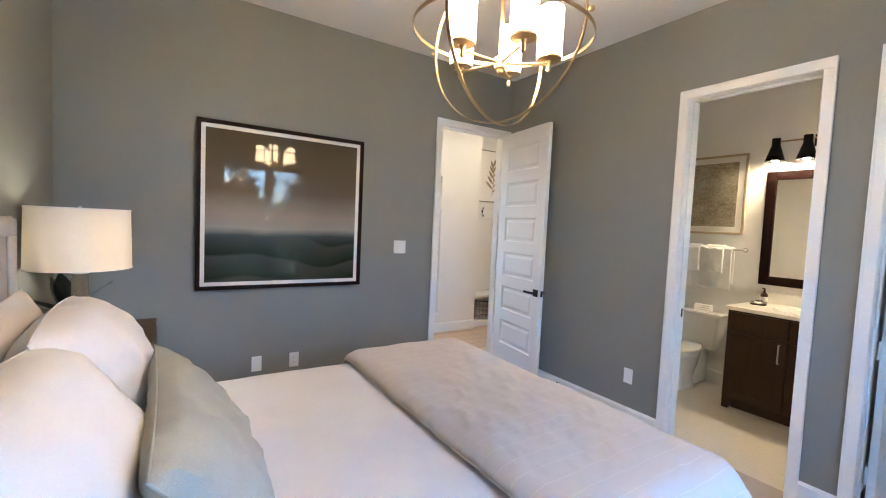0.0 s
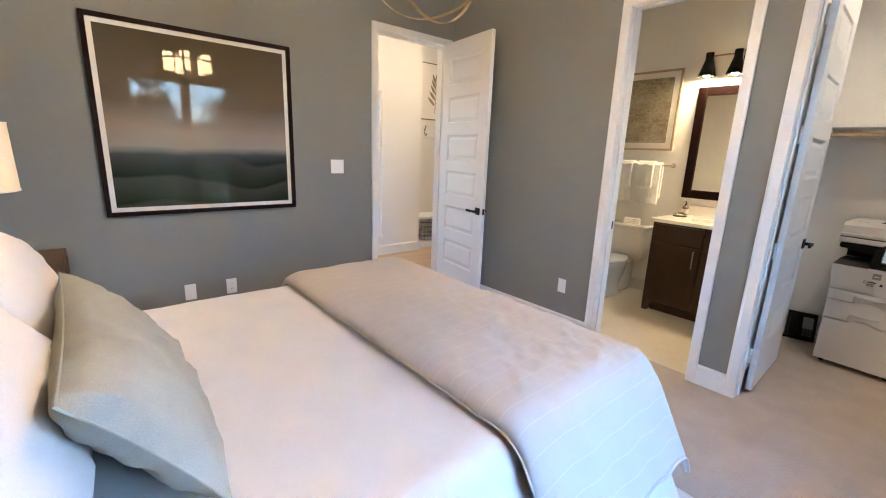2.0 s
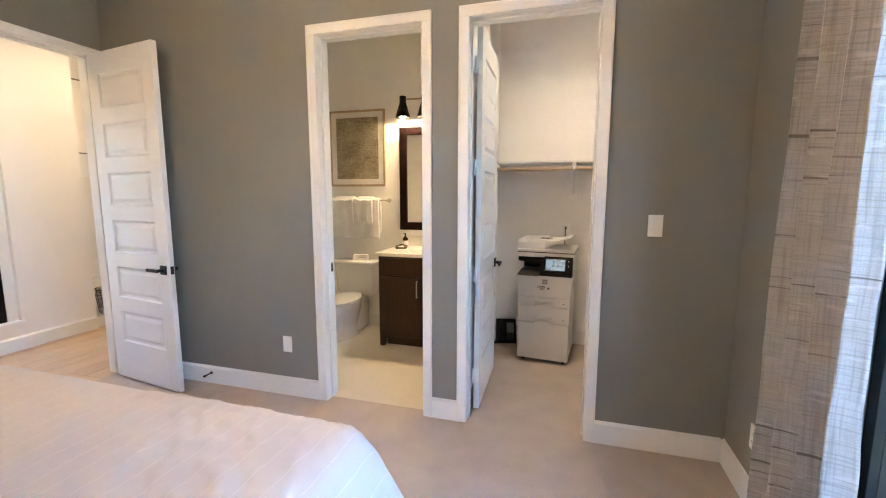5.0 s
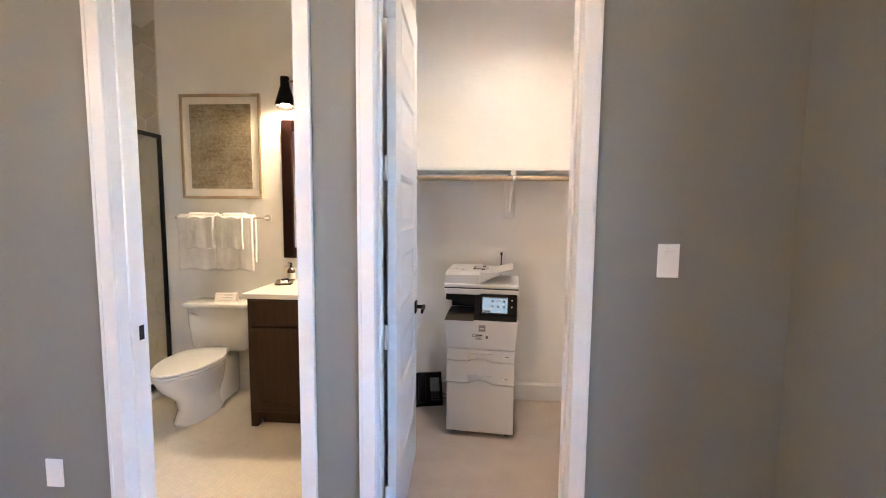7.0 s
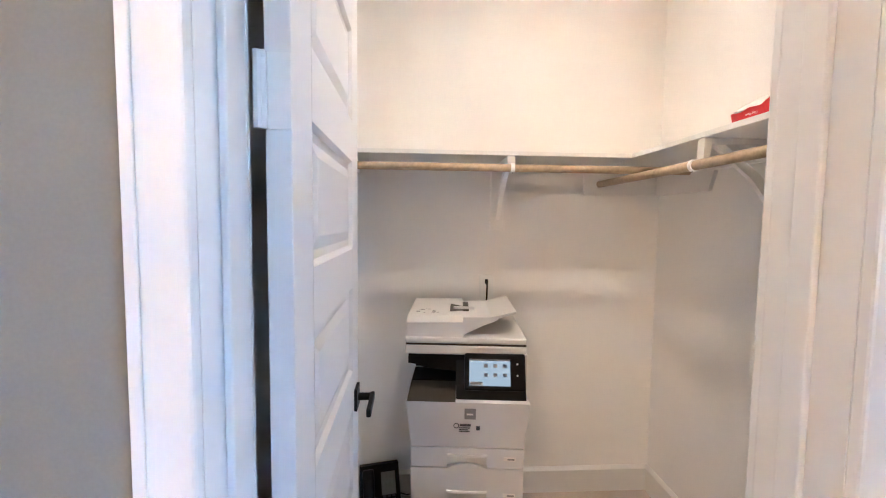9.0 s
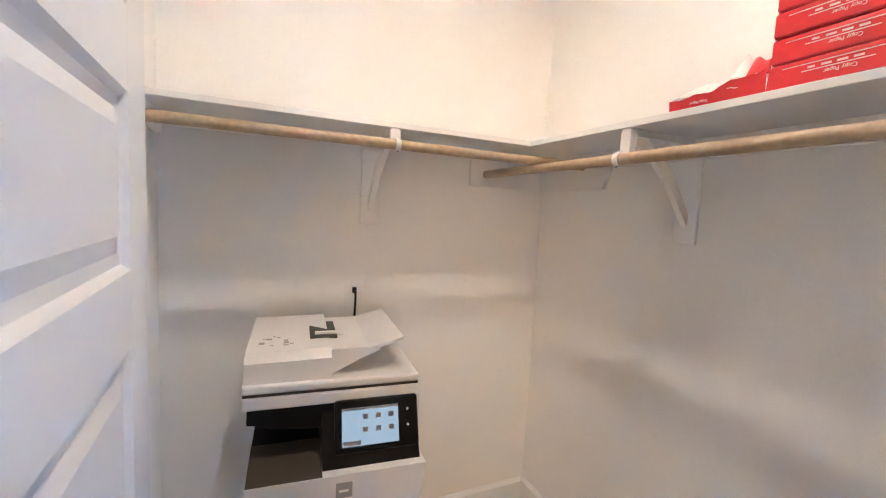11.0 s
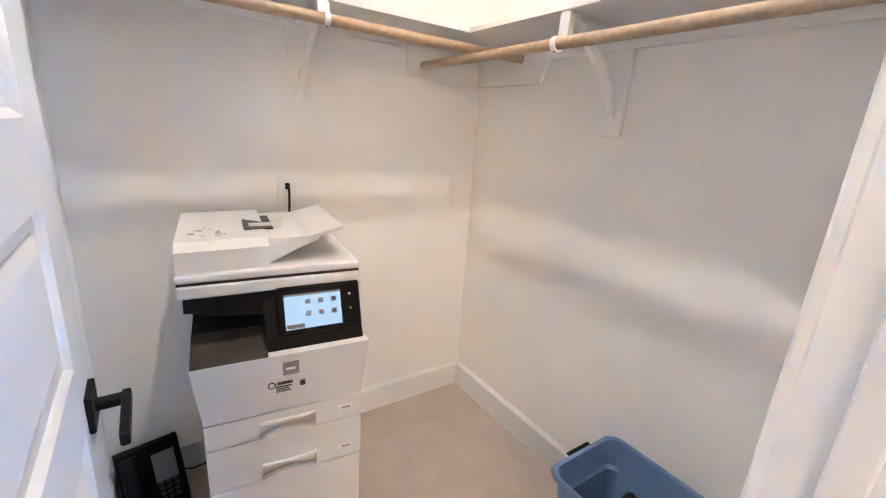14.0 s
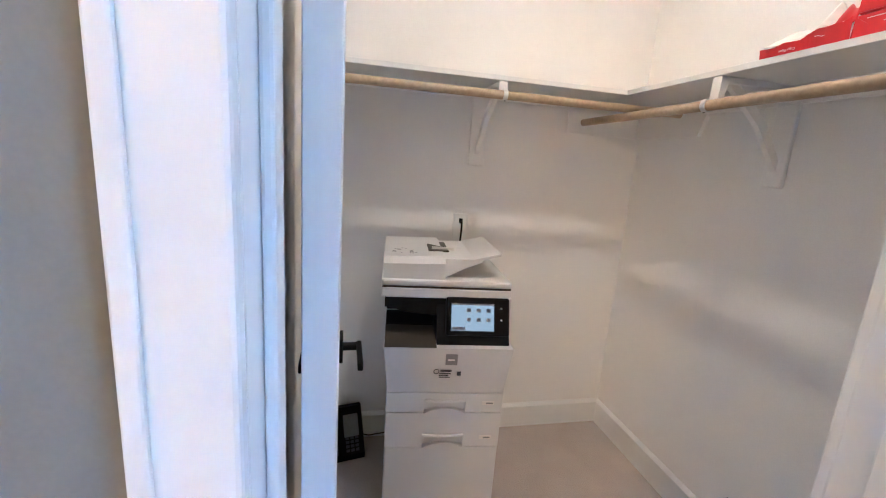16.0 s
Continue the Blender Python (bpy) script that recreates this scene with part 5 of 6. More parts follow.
def tote():
    """Open storage tote on the carpet against the side wall."""
    t = thing("storage_tote", pose(3.355, -0.655, 0), "open slate blue plastic storage tote on the carpet", "storage bin")

    def rr(lx, ly, r, z, n=6):
        out = []
        for cx, cy, a0 in ((1, 1, 0), (-1, 1, 90), (-1, -1, 180), (1, -1, 270)):
            for k in range(n + 1):
                a = radians(a0 + 90 * k / n)
                out.append((cx * (lx - r) + r * math.cos(a), cy * (ly - r) + r * math.sin(a), z))
        return out
    o = [(0.27, 0.125, 0.03, 0.0), (0.275, 0.13, 0.035, 0.02), (0.292, 0.146, 0.04, 0.25), (0.296, 0.150, 0.04, 0.262), (0.303, 0.157, 0.045, 0.335), (0.318, 0.170, 0.05, 0.338), (0.321, 0.173, 0.05, 0.348), (0.316, 0.170, 0.05, 0.356), (0.303, 0.157, 0.045, 0.354), (0.298, 0.152, 0.042, 0.34), (0.290, 0.146, 0.04, 0.262), (0.281, 0.138, 0.04, 0.252), (0.268, 0.124, 0.035, 0.02), (0.255, 0.112, 0.03, 0.008)]
    part("tub", rings([rr(*q) for q in o]), BLUEBIN, t)
    for s in (1, -1):
        part("handle_recess", box(s * 0.3035 - 0.002, s * 0.3035 + 0.002, -0.05, 0.05, 0.296, 0.322, bev=0.0015), mat_light, t, "pale moulded handle slot", smooth=False)
        part("latch", box(min(s * 0.321, s * 0.334), max(s * 0.321, s * 0.334), -0.055, 0.055, 0.347, 0.353, bev=0.002), BLACKPLASTIC, t, "dark flip latch", smooth=False)
    c = thing("folded_cloth", pose(3.415, -0.648, 0.012), "crumpled black cloth lying inside the tote", "cloth")

    def heap(u, v):
        x, y = (u - 0.5) * 0.36, (v - 0.5) * 0.2
        e = (1 - (2 * u - 1) ** 4) * (1 - (2 * v - 1) ** 4)
        return x, y, 0.02 + e * (0.25 + 0.06 * fbm((x, y, 0), 9, 2)) + 0.03 * fbm((x, y, 1), 22, 4) * e
    part("heap", grid(heap, 40, 30), CLOTHBLACK, c)


mat_light = mat("pale blue plastic", (0.30, 0.38, 0.52), 0.45, bump=0.0)
tote()


def words(text, size, parent, m, material):
    """Printed lettering as a thin mesh part."""
    cu = bpy.data.curves.new("lettering", "FONT")
    cu.body, cu.size, cu.extrude, cu.align_x = text, size, 0.0003, "CENTER"
    tmp = new("lettering", cu)
    bpy.context.view_layer.update()
    me = bpy.data.meshes.new_from_object(tmp.evaluated_get(bpy.context.evaluated_depsgraph_get()))
    bpy.data.objects.remove(tmp)
    me.materials.clear()
    me.materials.append(material)
    ob = new("lettering", me)
    ob.parent, ob.matrix_basis = parent, m
    return ob


def ream(x, y, z, material, turn, label, upside=True):
    """A wrapped ream, 216 x 279 x 52 mm; its printed end faces +y."""
    t = thing("paper_ream", pose(x, y, z, 0, 0, turn), label, "paper ream", "paper reams")
    b = box(-0.1085, 0.1085, -0.14, 0.14, 0, 0.052, bev=0.004)
    part("wrap", b, material, t, smooth=False)
    fl = rings([[(-0.106, 0.140, a), (0.106, 0.140, a), (0.106, 0.1425, c), (-0.106, 0.1425, c)] for a, c in ((0.004, 0.004), (0.030, 0.030))])
    part("end_fold", fl, material, t, smooth=False)
    for s in (-1, 1):
        part("corner_fold", rings([[(s * 0.108, 0.1405, 0.004), (s * 0.108, 0.1405, 0.048), (s * 0.078, 0.1435, 0.026)], [(s * 0.108, 0.139, 0.004), (s * 0.108, 0.139, 0.048), (s * 0.078, 0.139, 0.026)]]), material, t, smooth=False)
    part("seam_line", box(-0.085, 0.085, 0.1405, 0.1415, 0.040, 0.0418), PAPERLINE, t, smooth=False)
    if material is RED:
        words("Copy Paper", 0.0105, t, pose(-0.012, 0.1436, 0.022, 0, 180, 0) @ pose(0, 0, 0, 90, 0, 0) @ pose(0, 0, 0, 0, 180, 0), PAPERLINE)
        lines = bmesh.new()
        for a, c, z in ((-0.06, 0.05, 0.026), (-0.045, -0.03, 0.031), (-0.022, -0.006, 0.031), (0.002, 0.018, 0.031), (0.028, 0.04, 0.031)):
            box(a, c, 0.1426, 0.1432, z, z + 0.0018 + (0.002 if z > 0.03 else 0), bm=lines)
        part("small_print", lines, PAPERLINE, t, smooth=False)
    else:
        for k in range(7):
            part("logo_bar", box(-0.07 + 0.021 * k, -0.055 + 0.021 * k, 0.1428, 0.1435, 0.010, 0.026), PAPERLINE, t, smooth=False)
        part("white_base", box(-0.1092, 0.1092, -0.1405, 0.1405, 0.0, 0.009), PAPER, t, smooth=False)
    return t


rn = random.Random(9)
for k in range(5):
    ream(3.434 + rn.uniform(-0.004, 0.004), CY0 + 0.152 + rn.uniform(-0.005, 0.004), SZ + 0.0195 + 0.053 * k, RED, rn.uniform(-2, 2), "red wrapped ream of copy paper stacked on the shelf")
for k in range(3):
    ream(3.214 + rn.uniform(-0.002, 0.002), CY0 + 0.150 + rn.uniform(-0.004, 0.004), SZ + 0.0195 + 0.053 * k, ORANGE, rn.uniform(-1, 1), "orange wrapped ream with a white underside on the shelf")


def torn_ream():
    t = thing("paper_ream", pose(3.662, CY0 + 0.155, SZ + 0.0195, 0, 0, 2), "opened red paper ream with torn wrapper on the shelf", "paper ream", "paper reams")
    part("sheets", box(-0.104, 0.104, -0.135, 0.132, 0.003, 0.016, bev=0.001), PAPER, t, "stack of loose white sheets", smooth=False)
    b = bmesh.new()
    for pts in (((-0.108, 0.138), (0.108, 0.138)), ((-0.108, -0.138), (-0.108, 0.138)), ((0.108, 0.138), (0.108, -0.138))):
        (xa, ya), (xb, yb) = pts
        n = 22
        rows = []
        for k in range(n + 1):
            f = k / n
            x, y = xa + (xb - xa) * f, ya + (yb - ya) * f
            tall = 0.028 + 0.010 * fbm((x * 4, y * 4, 1), 4.0, 3)
            if abs(ya - yb) < 1e-6:
                tall *= 1.0 + 0.9 * max(0, (-x) / 0.108)
            if xa == xb < 0:
                tall *= 1.7
            nx, ny = (0, 1) if abs(ya - yb) < 1e-6 else ((-1, 0) if xa < 0 else (1, 0))
            o = 0.008 * math.sin(8 * f)
            rows.append([(x, y, 0.0), (x + nx * 0.0012, y + ny * 0.0012, 0.0), (x + nx * (0.004 + o * 0.3), y + ny * 0.006, tall), (x + nx * 0.003, y + ny * 0.0045, tall)])
        rings(rows, b)
    part("wrapper", b, RED, t, "torn red wrapper", smooth=False)
    crest = grid(lambda u, v: (0.100 - 0.185 * u, 0.143 - 0.055 * v + 0.006 * math.sin(11 * u), 0.027 + 0.030 * max(0.0, u - 0.35) + v * (0.008 + 0.032 * math.exp(-((u - 0.25) / 0.26) ** 2) + 0.062 * math.exp(-((u - 0.76) / 0.10) ** 2)) + 0.006 * fbm((u * 3, v, 0), 3, 1)), 30, 8)
    side = grid(lambda u, v: (-0.052 - 0.056 * u, 0.128 - 0.05 * v * (1 - u), 0.044 + v * (0.058 - 0.030 * u) + 0.003 * math.sin(7 * u)), 10, 8)
    solid(part("wrapper_flap", side, RED, t, "torn red corner of the wrapper standing up"), 0.0012, 0)
    solid(part("torn_flap", crest, PAPER, t, "curled white inside of the wrapper"), 0.0012, 0)
    flap = grid(lambda u, v: (0.107 - 0.17 * u, 0.134 - 0.05 * v + 0.01 * math.sin(9 * u), 0.020 + 0.012 * math.sin(3.1 * u) + 0.010 * v + 0.006 * fbm((u * 2, v, 2), 5, 2)), 22, 8)
    solid(part("torn_flap", flap, PAPER, t, "curled white inside of the wrapper"), 0.0012, 0)
    words("Copy Paper", 0.009, t, pose(0.03, 0.1465, 0.012, 0, 180, 0) @ pose(0, 0, 0, 90, 0, 0) @ pose(0, 0, 0, 0, 180, 0), PAPERLINE)


torn_ream()


# ---- bathroom ----
def vanity():
    y0, y1, xf = BY0 + 0.004, 1.715, 4.062
    t = thing("vanity_cabinet", pose(xf, y1, 0, 0, 0, -90), "espresso wood bathroom vanity cabinet with drawer and doors", "vanity")
    w, d = y1 - y0, XB - xf
    part("body", box(0, w, 0.002, d, 0.10, 0.865, bev=0.002), ESPRESSO, t, smooth=False)
    part("side_stile", box(0, 0.03, -0.004, 0.002, 0.10, 0.865), ESPRESSO, t, smooth=False)
    part("toe_kick", box(0.05, w - 0.01, 0.06, d, 0.0, 0.10), ESPRESSO, t, smooth=False)
    part("foot", rings([[(0.0, y, 0), (0.045, y, 0), (0.065, y, 0.06), (0.10, y, 0.10), (0.0, y, 0.10)] for y in (0.0, 0.05)]), ESPRESSO, t, smooth=False)
    part("apron", box(0.05, w - 0.01, 0.0, 0.02, 0.075, 0.10), ESPRESSO, t, smooth=False)
    for a, c in ((0.028, 0.434), (0.448, 0.862)):
        f = part("drawer_front", box(a, c, -0.019, 0.0, 0.690, 0.85, bev=0.003), ESPRESSO, t, smooth=False)
        dr = part("door", box(a, c, -0.019, 0.0, 0.115, 0.672, bev=0.003), ESPRESSO, t, smooth=False)
        for q in ((a, a + 0.055, 0.115, 0.672), (c - 0.055, c, 0.115, 0.672), (a + 0.055, c - 0.055, 0.115, 0.17), (a + 0.055, c - 0.055, 0.617, 0.672)):
            part("door_rail", box(q[0], q[1], -0.025, -0.0192, q[2], q[3], bev=0.0015), ESPRESSO, dr, smooth=False)
        hx = c - 0.045
        part("bar_pull", tube([(hx, -0.024, 0.50), (hx, -0.050, 0.50), (hx, -0.050, 0.65), (hx, -0.024, 0.65)], 0.0055, 10), NICKEL, dr, "brushed nickel bar pull")
    pb = tube([(0.0, 0.30, 0.62), (-0.02, 0.30, 0.62)], 0.008, 10)
    part("paper_holder_post", pb, BLACK, t)
    part("paper_holder", tube([(-0.02, 0.30, 0.62), (-0.04, 0.26, 0.62), (-0.04, 0.17, 0.615)], 0.005, 8), BLACK, t, "black paper holder arm")
    c = thing("bathroom_countertop", pose(0, 0, 0), "white quartz vanity top with backsplash and undermount sink", "countertop")
    part("slab", box(xf - 0.03, XB - 0.002, y0 - 0.002, y1 + 0.018, 0.866, 0.898, bev=0.003), QUARTZ, c, smooth=False)
    part("backsplash", box(XB - 0.022, XB - 0.001, y0, y1 + 0.018, 0.898, 0.998, bev=0.002), QUARTZ, c, smooth=False)
    part("basin_rim", tube([(4.30 + 0.15 * math.cos(a), 1.27 + 0.20 * math.sin(a), 0.899) for a in np.linspace(0, 6.283, 41)[:-1]], 0.005, 8, closed=True), PORCELAIN, c)
    f = thing("faucet", pose(4.52, 1.27, 0.898), "brushed nickel vanity faucet", "faucet")
    part("body", lathe([(0.025, 0), (0.022, 0.01), (0.018, 0.015), (0.018, 0.10), (0.012, 0.105)], 18), NICKEL, f)
    part("spout", tube([(0, 0, 0.085), (-0.06, 0, 0.10), (-0.12, 0, 0.09), (-0.13, 0, 0.075)], 0.011, 12), NICKEL, f)
    part("lever", tube([(0, 0, 0.105), (0.03, 0, 0.14)], 0.006, 8), NICKEL, f)


def tray():
    t = thing("tray", pose(4.43, 1.635, 0.898, 0, 0, 20), "small wooden tray on the vanity top", "tray")
    rows = []
    part("dish", rings([[(a * l, c * l * 0.62, z) for a, c in ((-1, -1), (1, -1), (1, 1), (-1, 1))] for l, z in ((0.075, 0.0), (0.10, 0.014), (0.10, 0.017), (0.094, 0.017), (0.07, 0.006))]), OLIVEWOOD, t, smooth=False)
    s = thing("soap_bar", pose(4.41, 1.63, 0.9045, 0, 0, 30), "white soap bar on the tray", "soap")
    part("bar", box(-0.04, 0.04, -0.024, 0.024, 0, 0.018, bev=0.006, seg=3), PAPER, s, smooth=True)
    r = thing("black_brush", pose(4.445, 1.64, 0.9045, 0, 0, -10), "dark pumice brush on the tray", "brush")
    part("brush", box(-0.03, 0.03, -0.018, 0.018, 0, 0.028, bev=0.008, seg=3), BLACKPLASTIC, r, smooth=True)
    b = thing("soap_bottle", pose(4.555, 1.640, 0.898), "brown glass soap bottle with pump and label", "bottle")
    part("bottle", lathe([(0.026, 0), (0.029, 0.004), (0.029, 0.075), (0.024, 0.09), (0.011, 0.10), (0.011, 0.112)], 20), AMBER, b)
    part("label", lathe([(0.0294, 0.018), (0.0294, 0.062)], 20, cap=False), PAPER, b)
    part("pump", tube([(0, 0, 0.112), (0, 0, 0.135), (-0.02, 0.012, 0.14)], [0.009, 0.006, 0.005], 10), BLACKPLASTIC, b)


def mirror():
    t = thing("vanity_mirror", pose(XB, 1.722, 1.066, 0, 0, -90), "tall mirror in a dark brown frame above the vanity", "mirror")
    w, h, f = 0.84, 1.045, 0.08
    for q in ((0, f, -0.03, 0, 0, h), (w - f, w, -0.03, 0, 0, h), (f, w - f, -0.03, 0, 0, f), (f, w - f, -0.03, 0, h - f, h)):
        part("frame_rail", box(*q, bev=0.006), FRAMEWOOD, t, smooth=False)
    part("glass", box(f, w - f, -0.014, -0.004, f, h - f), MIRROR, t, "clear mirror glass", smooth=False)


def sconces():
    t = thing("vanity_light", pose(XB, 1.30, 2.36), "three light vanity bar with black cone shades", "wall light")
    part("backplate", box(-0.02, 0, -0.10, 0.10, -0.05, 0.05, bev=0.004), BLACK, t, smooth=False)
    part("bar", tube([(-0.12, -0.36, 0), (-0.12, 0.36, 0)], 0.007, 12), BRASS, t)
    part("stem", tube([(-0.02, 0, 0), (-0.12, 0, 0)], 0.008, 10), BRASS, t)
    for k in range(4):
        y = 0.34 - 0.227 * k
        part("socket", lathe([(0.03, 0.032), (0.032, 0.03), (0.032, -0.035), (0.02, -0.04)], 20, c=(-0.12, y, 0)), BLACK, t)
        part("shade", lathe([(0.032, -0.03), (0.075, -0.175), (0.073, -0.175), (0.03, -0.032)], 32, c=(-0.12, y, 0), cap=False), BLACK, t, "black metal cone shade")
        part("bulb", lathe([(0.012, -0.05), (0.030, -0.09), (0.036, -0.13), (0.028, -0.165), (0.003, -0.182)], 18, c=(-0.12, y, 0)), BULB, t, "glowing warm bulb")


def toilet():
    t = thing("toilet", pose(XB, 2.175, 0, 0, 0, 90), "white porcelain two piece toilet with closed lid", "toilet")
    # local: y runs forward from the wall (towards -x of the world), x sideways

    def oval(cy, rx, ry, z, n=32, egg=0.0):
        out = []
        for i in range(n):
            a = 2 * math.pi * i / n
            s, c = math.sin(a), math.cos(a)
            out.append((rx * c * (1 - egg * max(0, s) * 0.35), cy + ry * s, z))
        return out
    rows = [oval(0.40, 0.115, 0.20, 0.0), oval(0.40, 0.118, 0.205, 0.02), oval(0.39, 0.10, 0.18, 0.10), oval(0.40, 0.115, 0.19, 0.18), oval(0.45, 0.16, 0.235, 0.28), oval(0.475, 0.180, 0.255, 0.36, egg=0.3), oval(0.48, 0.186, 0.262, 0.385, egg=0.4), oval(0.48, 0.184, 0.26, 0.395, egg=0.4)]
    rows = [[(x, 0.2 + (y - 0.2) * 1.1, z * 0.945) for x, y, z in r] for r in rows]
    part("bowl", rings(rows), PORCELAIN, t)
    part("pedestal", box(-0.105, 0.105, 0.06, 0.36, 0.0, 0.36, bev=0.045, seg=4), PORCELAIN, t)
    part("seat", rings([[(x, 0.2 + (y - 0.2) * 1.1, z - 0.022) for x, y, z in r] for r in (oval(0.48, 0.187, 0.263, 0.398, egg=0.4), oval(0.48, 0.191, 0.268, 0.404, egg=0.4), oval(0.48, 0.189, 0.266, 0.414, egg=0.4))]), PORCELAIN, t)
    part("lid", rings([[(x, 0.2 + (y - 0.2) * 1.1, z - 0.022) for x, y, z in r] for r in (oval(0.475, 0.176, 0.252, 0.4185, egg=0.4), oval(0.475, 0.178, 0.254, 0.4205, egg=0.4), oval(0.475, 0.191, 0.269, 0.4215, egg=0.4), oval(0.475, 0.192, 0.270, 0.426, egg=0.4), oval(0.475, 0.186, 0.262, 0.434, egg=0.4), oval(0.47, 0.12, 0.17, 0.440, egg=0.4))]), PORCELAIN, t)
    for s in (-1, 1):
        part("seat_hinge", box(s * 0.075 - 0.02, s * 0.075 + 0.02, 0.20, 0.24, 0.373, 0.406, bev=0.006), PORCELAIN, t)
    rows = []
    for z, a, b0, b1 in ((0.37, 0.20, 0.04, 0.19), (0.40, 0.212, 0.03, 0.20), (0.55, 0.225, 0.02, 0.212), (0.70, 0.232, 0.015, 0.218)):
        r = 0.035
        ring_pts = []
        for cx, cy, a0 in ((a - r, b1 - r, 0), (-a + r, b1 - r, 90), (-a + r, b0 + r, 180), (a - r, b0 + r, 270)):
            for k in range(6):
                q = radians(a0 + 90 * k / 5)
                ring_pts.append((cx + r * math.cos(q), cy + r * math.sin(q), z))
        rows.append(ring_pts)
    part("tank", rings(rows), PORCELAIN, t)
    part("tank_lid", box(-0.244, 0.244, 0.008, 0.232, 0.70, 0.738, bev=0.012, seg=3), PORCELAIN, t)
    part("flush_lever", tube([(0.17, 0.218, 0.655), (0.17, 0.232, 0.655), (0.12, 0.238, 0.648)], 0.006, 8), NICKEL, t)
    for s in (-1, 1):
        part("bolt_cap", lathe([(0.014, 0), (0.013, 0.012), (0.003, 0.018)], 12, c=(s * 0.112, 0.34, 0.0)), PORCELAIN, t)
    n = thing("folded_napkin", pose(4.51, 2.13, 0.738, 0, 0, 8) @ Matrix.Scale(0.78, 4), "white folded paper hand towels on the tank lid", "paper towels")
    part("paper_fold", rings([[(-0.05, y, 0), (0.045, y, 0), (0.012, y, 0.075), (0.0, y, 0.085), (-0.012, y, 0.075)] for y in (-0.10, -0.03, 0.04, 0.10)]), PAPER, n, smooth=False)
    for k in range(3):
        part("printed_line", box(-0.042 + 0.010 * k, -0.040 + 0.010 * k, -0.07, 0.05 - 0.02 * k, 0.014 + 0.024 * k, 0.018 + 0.024 * k), SILVER, n, smooth=False)


def towels():
    t = thing("towel_bar", pose(XB, 2.20, 1.372, 0, 0, 0), "brushed nickel towel bar on the bathroom wall", "towel bar")
    part("bar", tube([(-0.07, -0.355, 0), (-0.07, 0.355, 0)], 0.008, 12), NICKEL, t)
    for s in (-0.35, 0.35):
        part("post", tube([(0, s, 0), (-0.07, s, 0)], 0.010, 12), NICKEL, t)
        part("rosette", lathe([(0.026, 0), (0.026, 0.006), (0.012, 0.012)], 20), NICKEL, t, m=pose(0, s, 0, 0, -90, 0))

    def hung(y, w, drop, back, off, seed, name, label):
        def f(u, v):
            yy = y + (v - 0.5) * w * (1 + 0.03 * math.sin(7 * u))
            s = u * (drop + back + 0.06) - back
            ro = 0.012 + off
            wob = 0.004 * math.sin(v * 9 + seed + 2 * u) * min(1, abs(s) * 5) + 0.003 * fbm((u * 3, v * 3, seed), 2.0, seed)
            if s < 0:
                return XB - 0.07 + ro + abs(wob) * 0.3, yy, 1.372 + s
            if s < 0.06:
                a = math.pi * s / 0.06
                return XB - 0.07 + ro * math.cos(a), yy, 1.372 + ro * math.sin(a)
            return XB - 0.07 - ro - 0.008 - wob - off, yy, 1.372 - (s - 0.06) + 0.006 * math.sin(v * 11 + seed)
        ob = part(name, grid(f, 60, 30), TERRY, None)
        solid(ob, 0.021, 0)
        return tagged(ob, label, "towel", "towels on the bar")
    hung(2.365, 0.305, 0.40, 0.34, 0.004, 1.0, "bath_towel", "white terry bath towel folded over the bar")
    hung(2.072, 0.29, 0.40, 0.34, 0.004, 4.0, "bath_towel", "white terry bath towel folded over the bar")
    hung(2.325, 0.215, 0.235, 0.2, 0.016, 7.0, "hand_towel", "white terry hand towel over a bath towel")
    hung(2.08, 0.17, 0.235, 0.2, 0.016, 9.0, "hand_towel", "white terry hand towel over a bath towel")


def shower():
    y = 2.70
    t = thing("shower_screen", pose(0, y, 0), "fixed shower glass panel in a black metal frame", "shower screen")
    x0, x1 = 3.30, XB - 0.004
    for q in ((x0, x1, -0.012, 0.012, 1.975, 2.005), (x0, x1, -0.012, 0.012, 0.06, 0.09), (x1 - 0.03, x1, -0.012, 0.012, 0.09, 1.975), (x0, x0 + 0.03, -0.012, 0.012, 0.09, 1.975)):
        part("frame_bar", box(*q, bev=0.002), BLACK, t, smooth=False)
    g = part("glass_panel", box(x0 + 0.028, x1 - 0.028, -0.004, 0.004, 0.088, 1.977), SHOWERGLASS, t, smooth=False)
    g.visible_shadow = False
    part("track", box(x0, x1, -0.016, 0.016, 0.045, 0.06), BLACK, t, smooth=False)
    structure("shower_curb", [(XI + 0.002, XB - 0.002, y - 0.05, y + 0.05, -0.002, 0.045)], QUARTZ, "low white stone shower curb", "curb", bev=0.004)


vanity(), tray(), mirror(), sconces(), toilet(), towels(), shower()


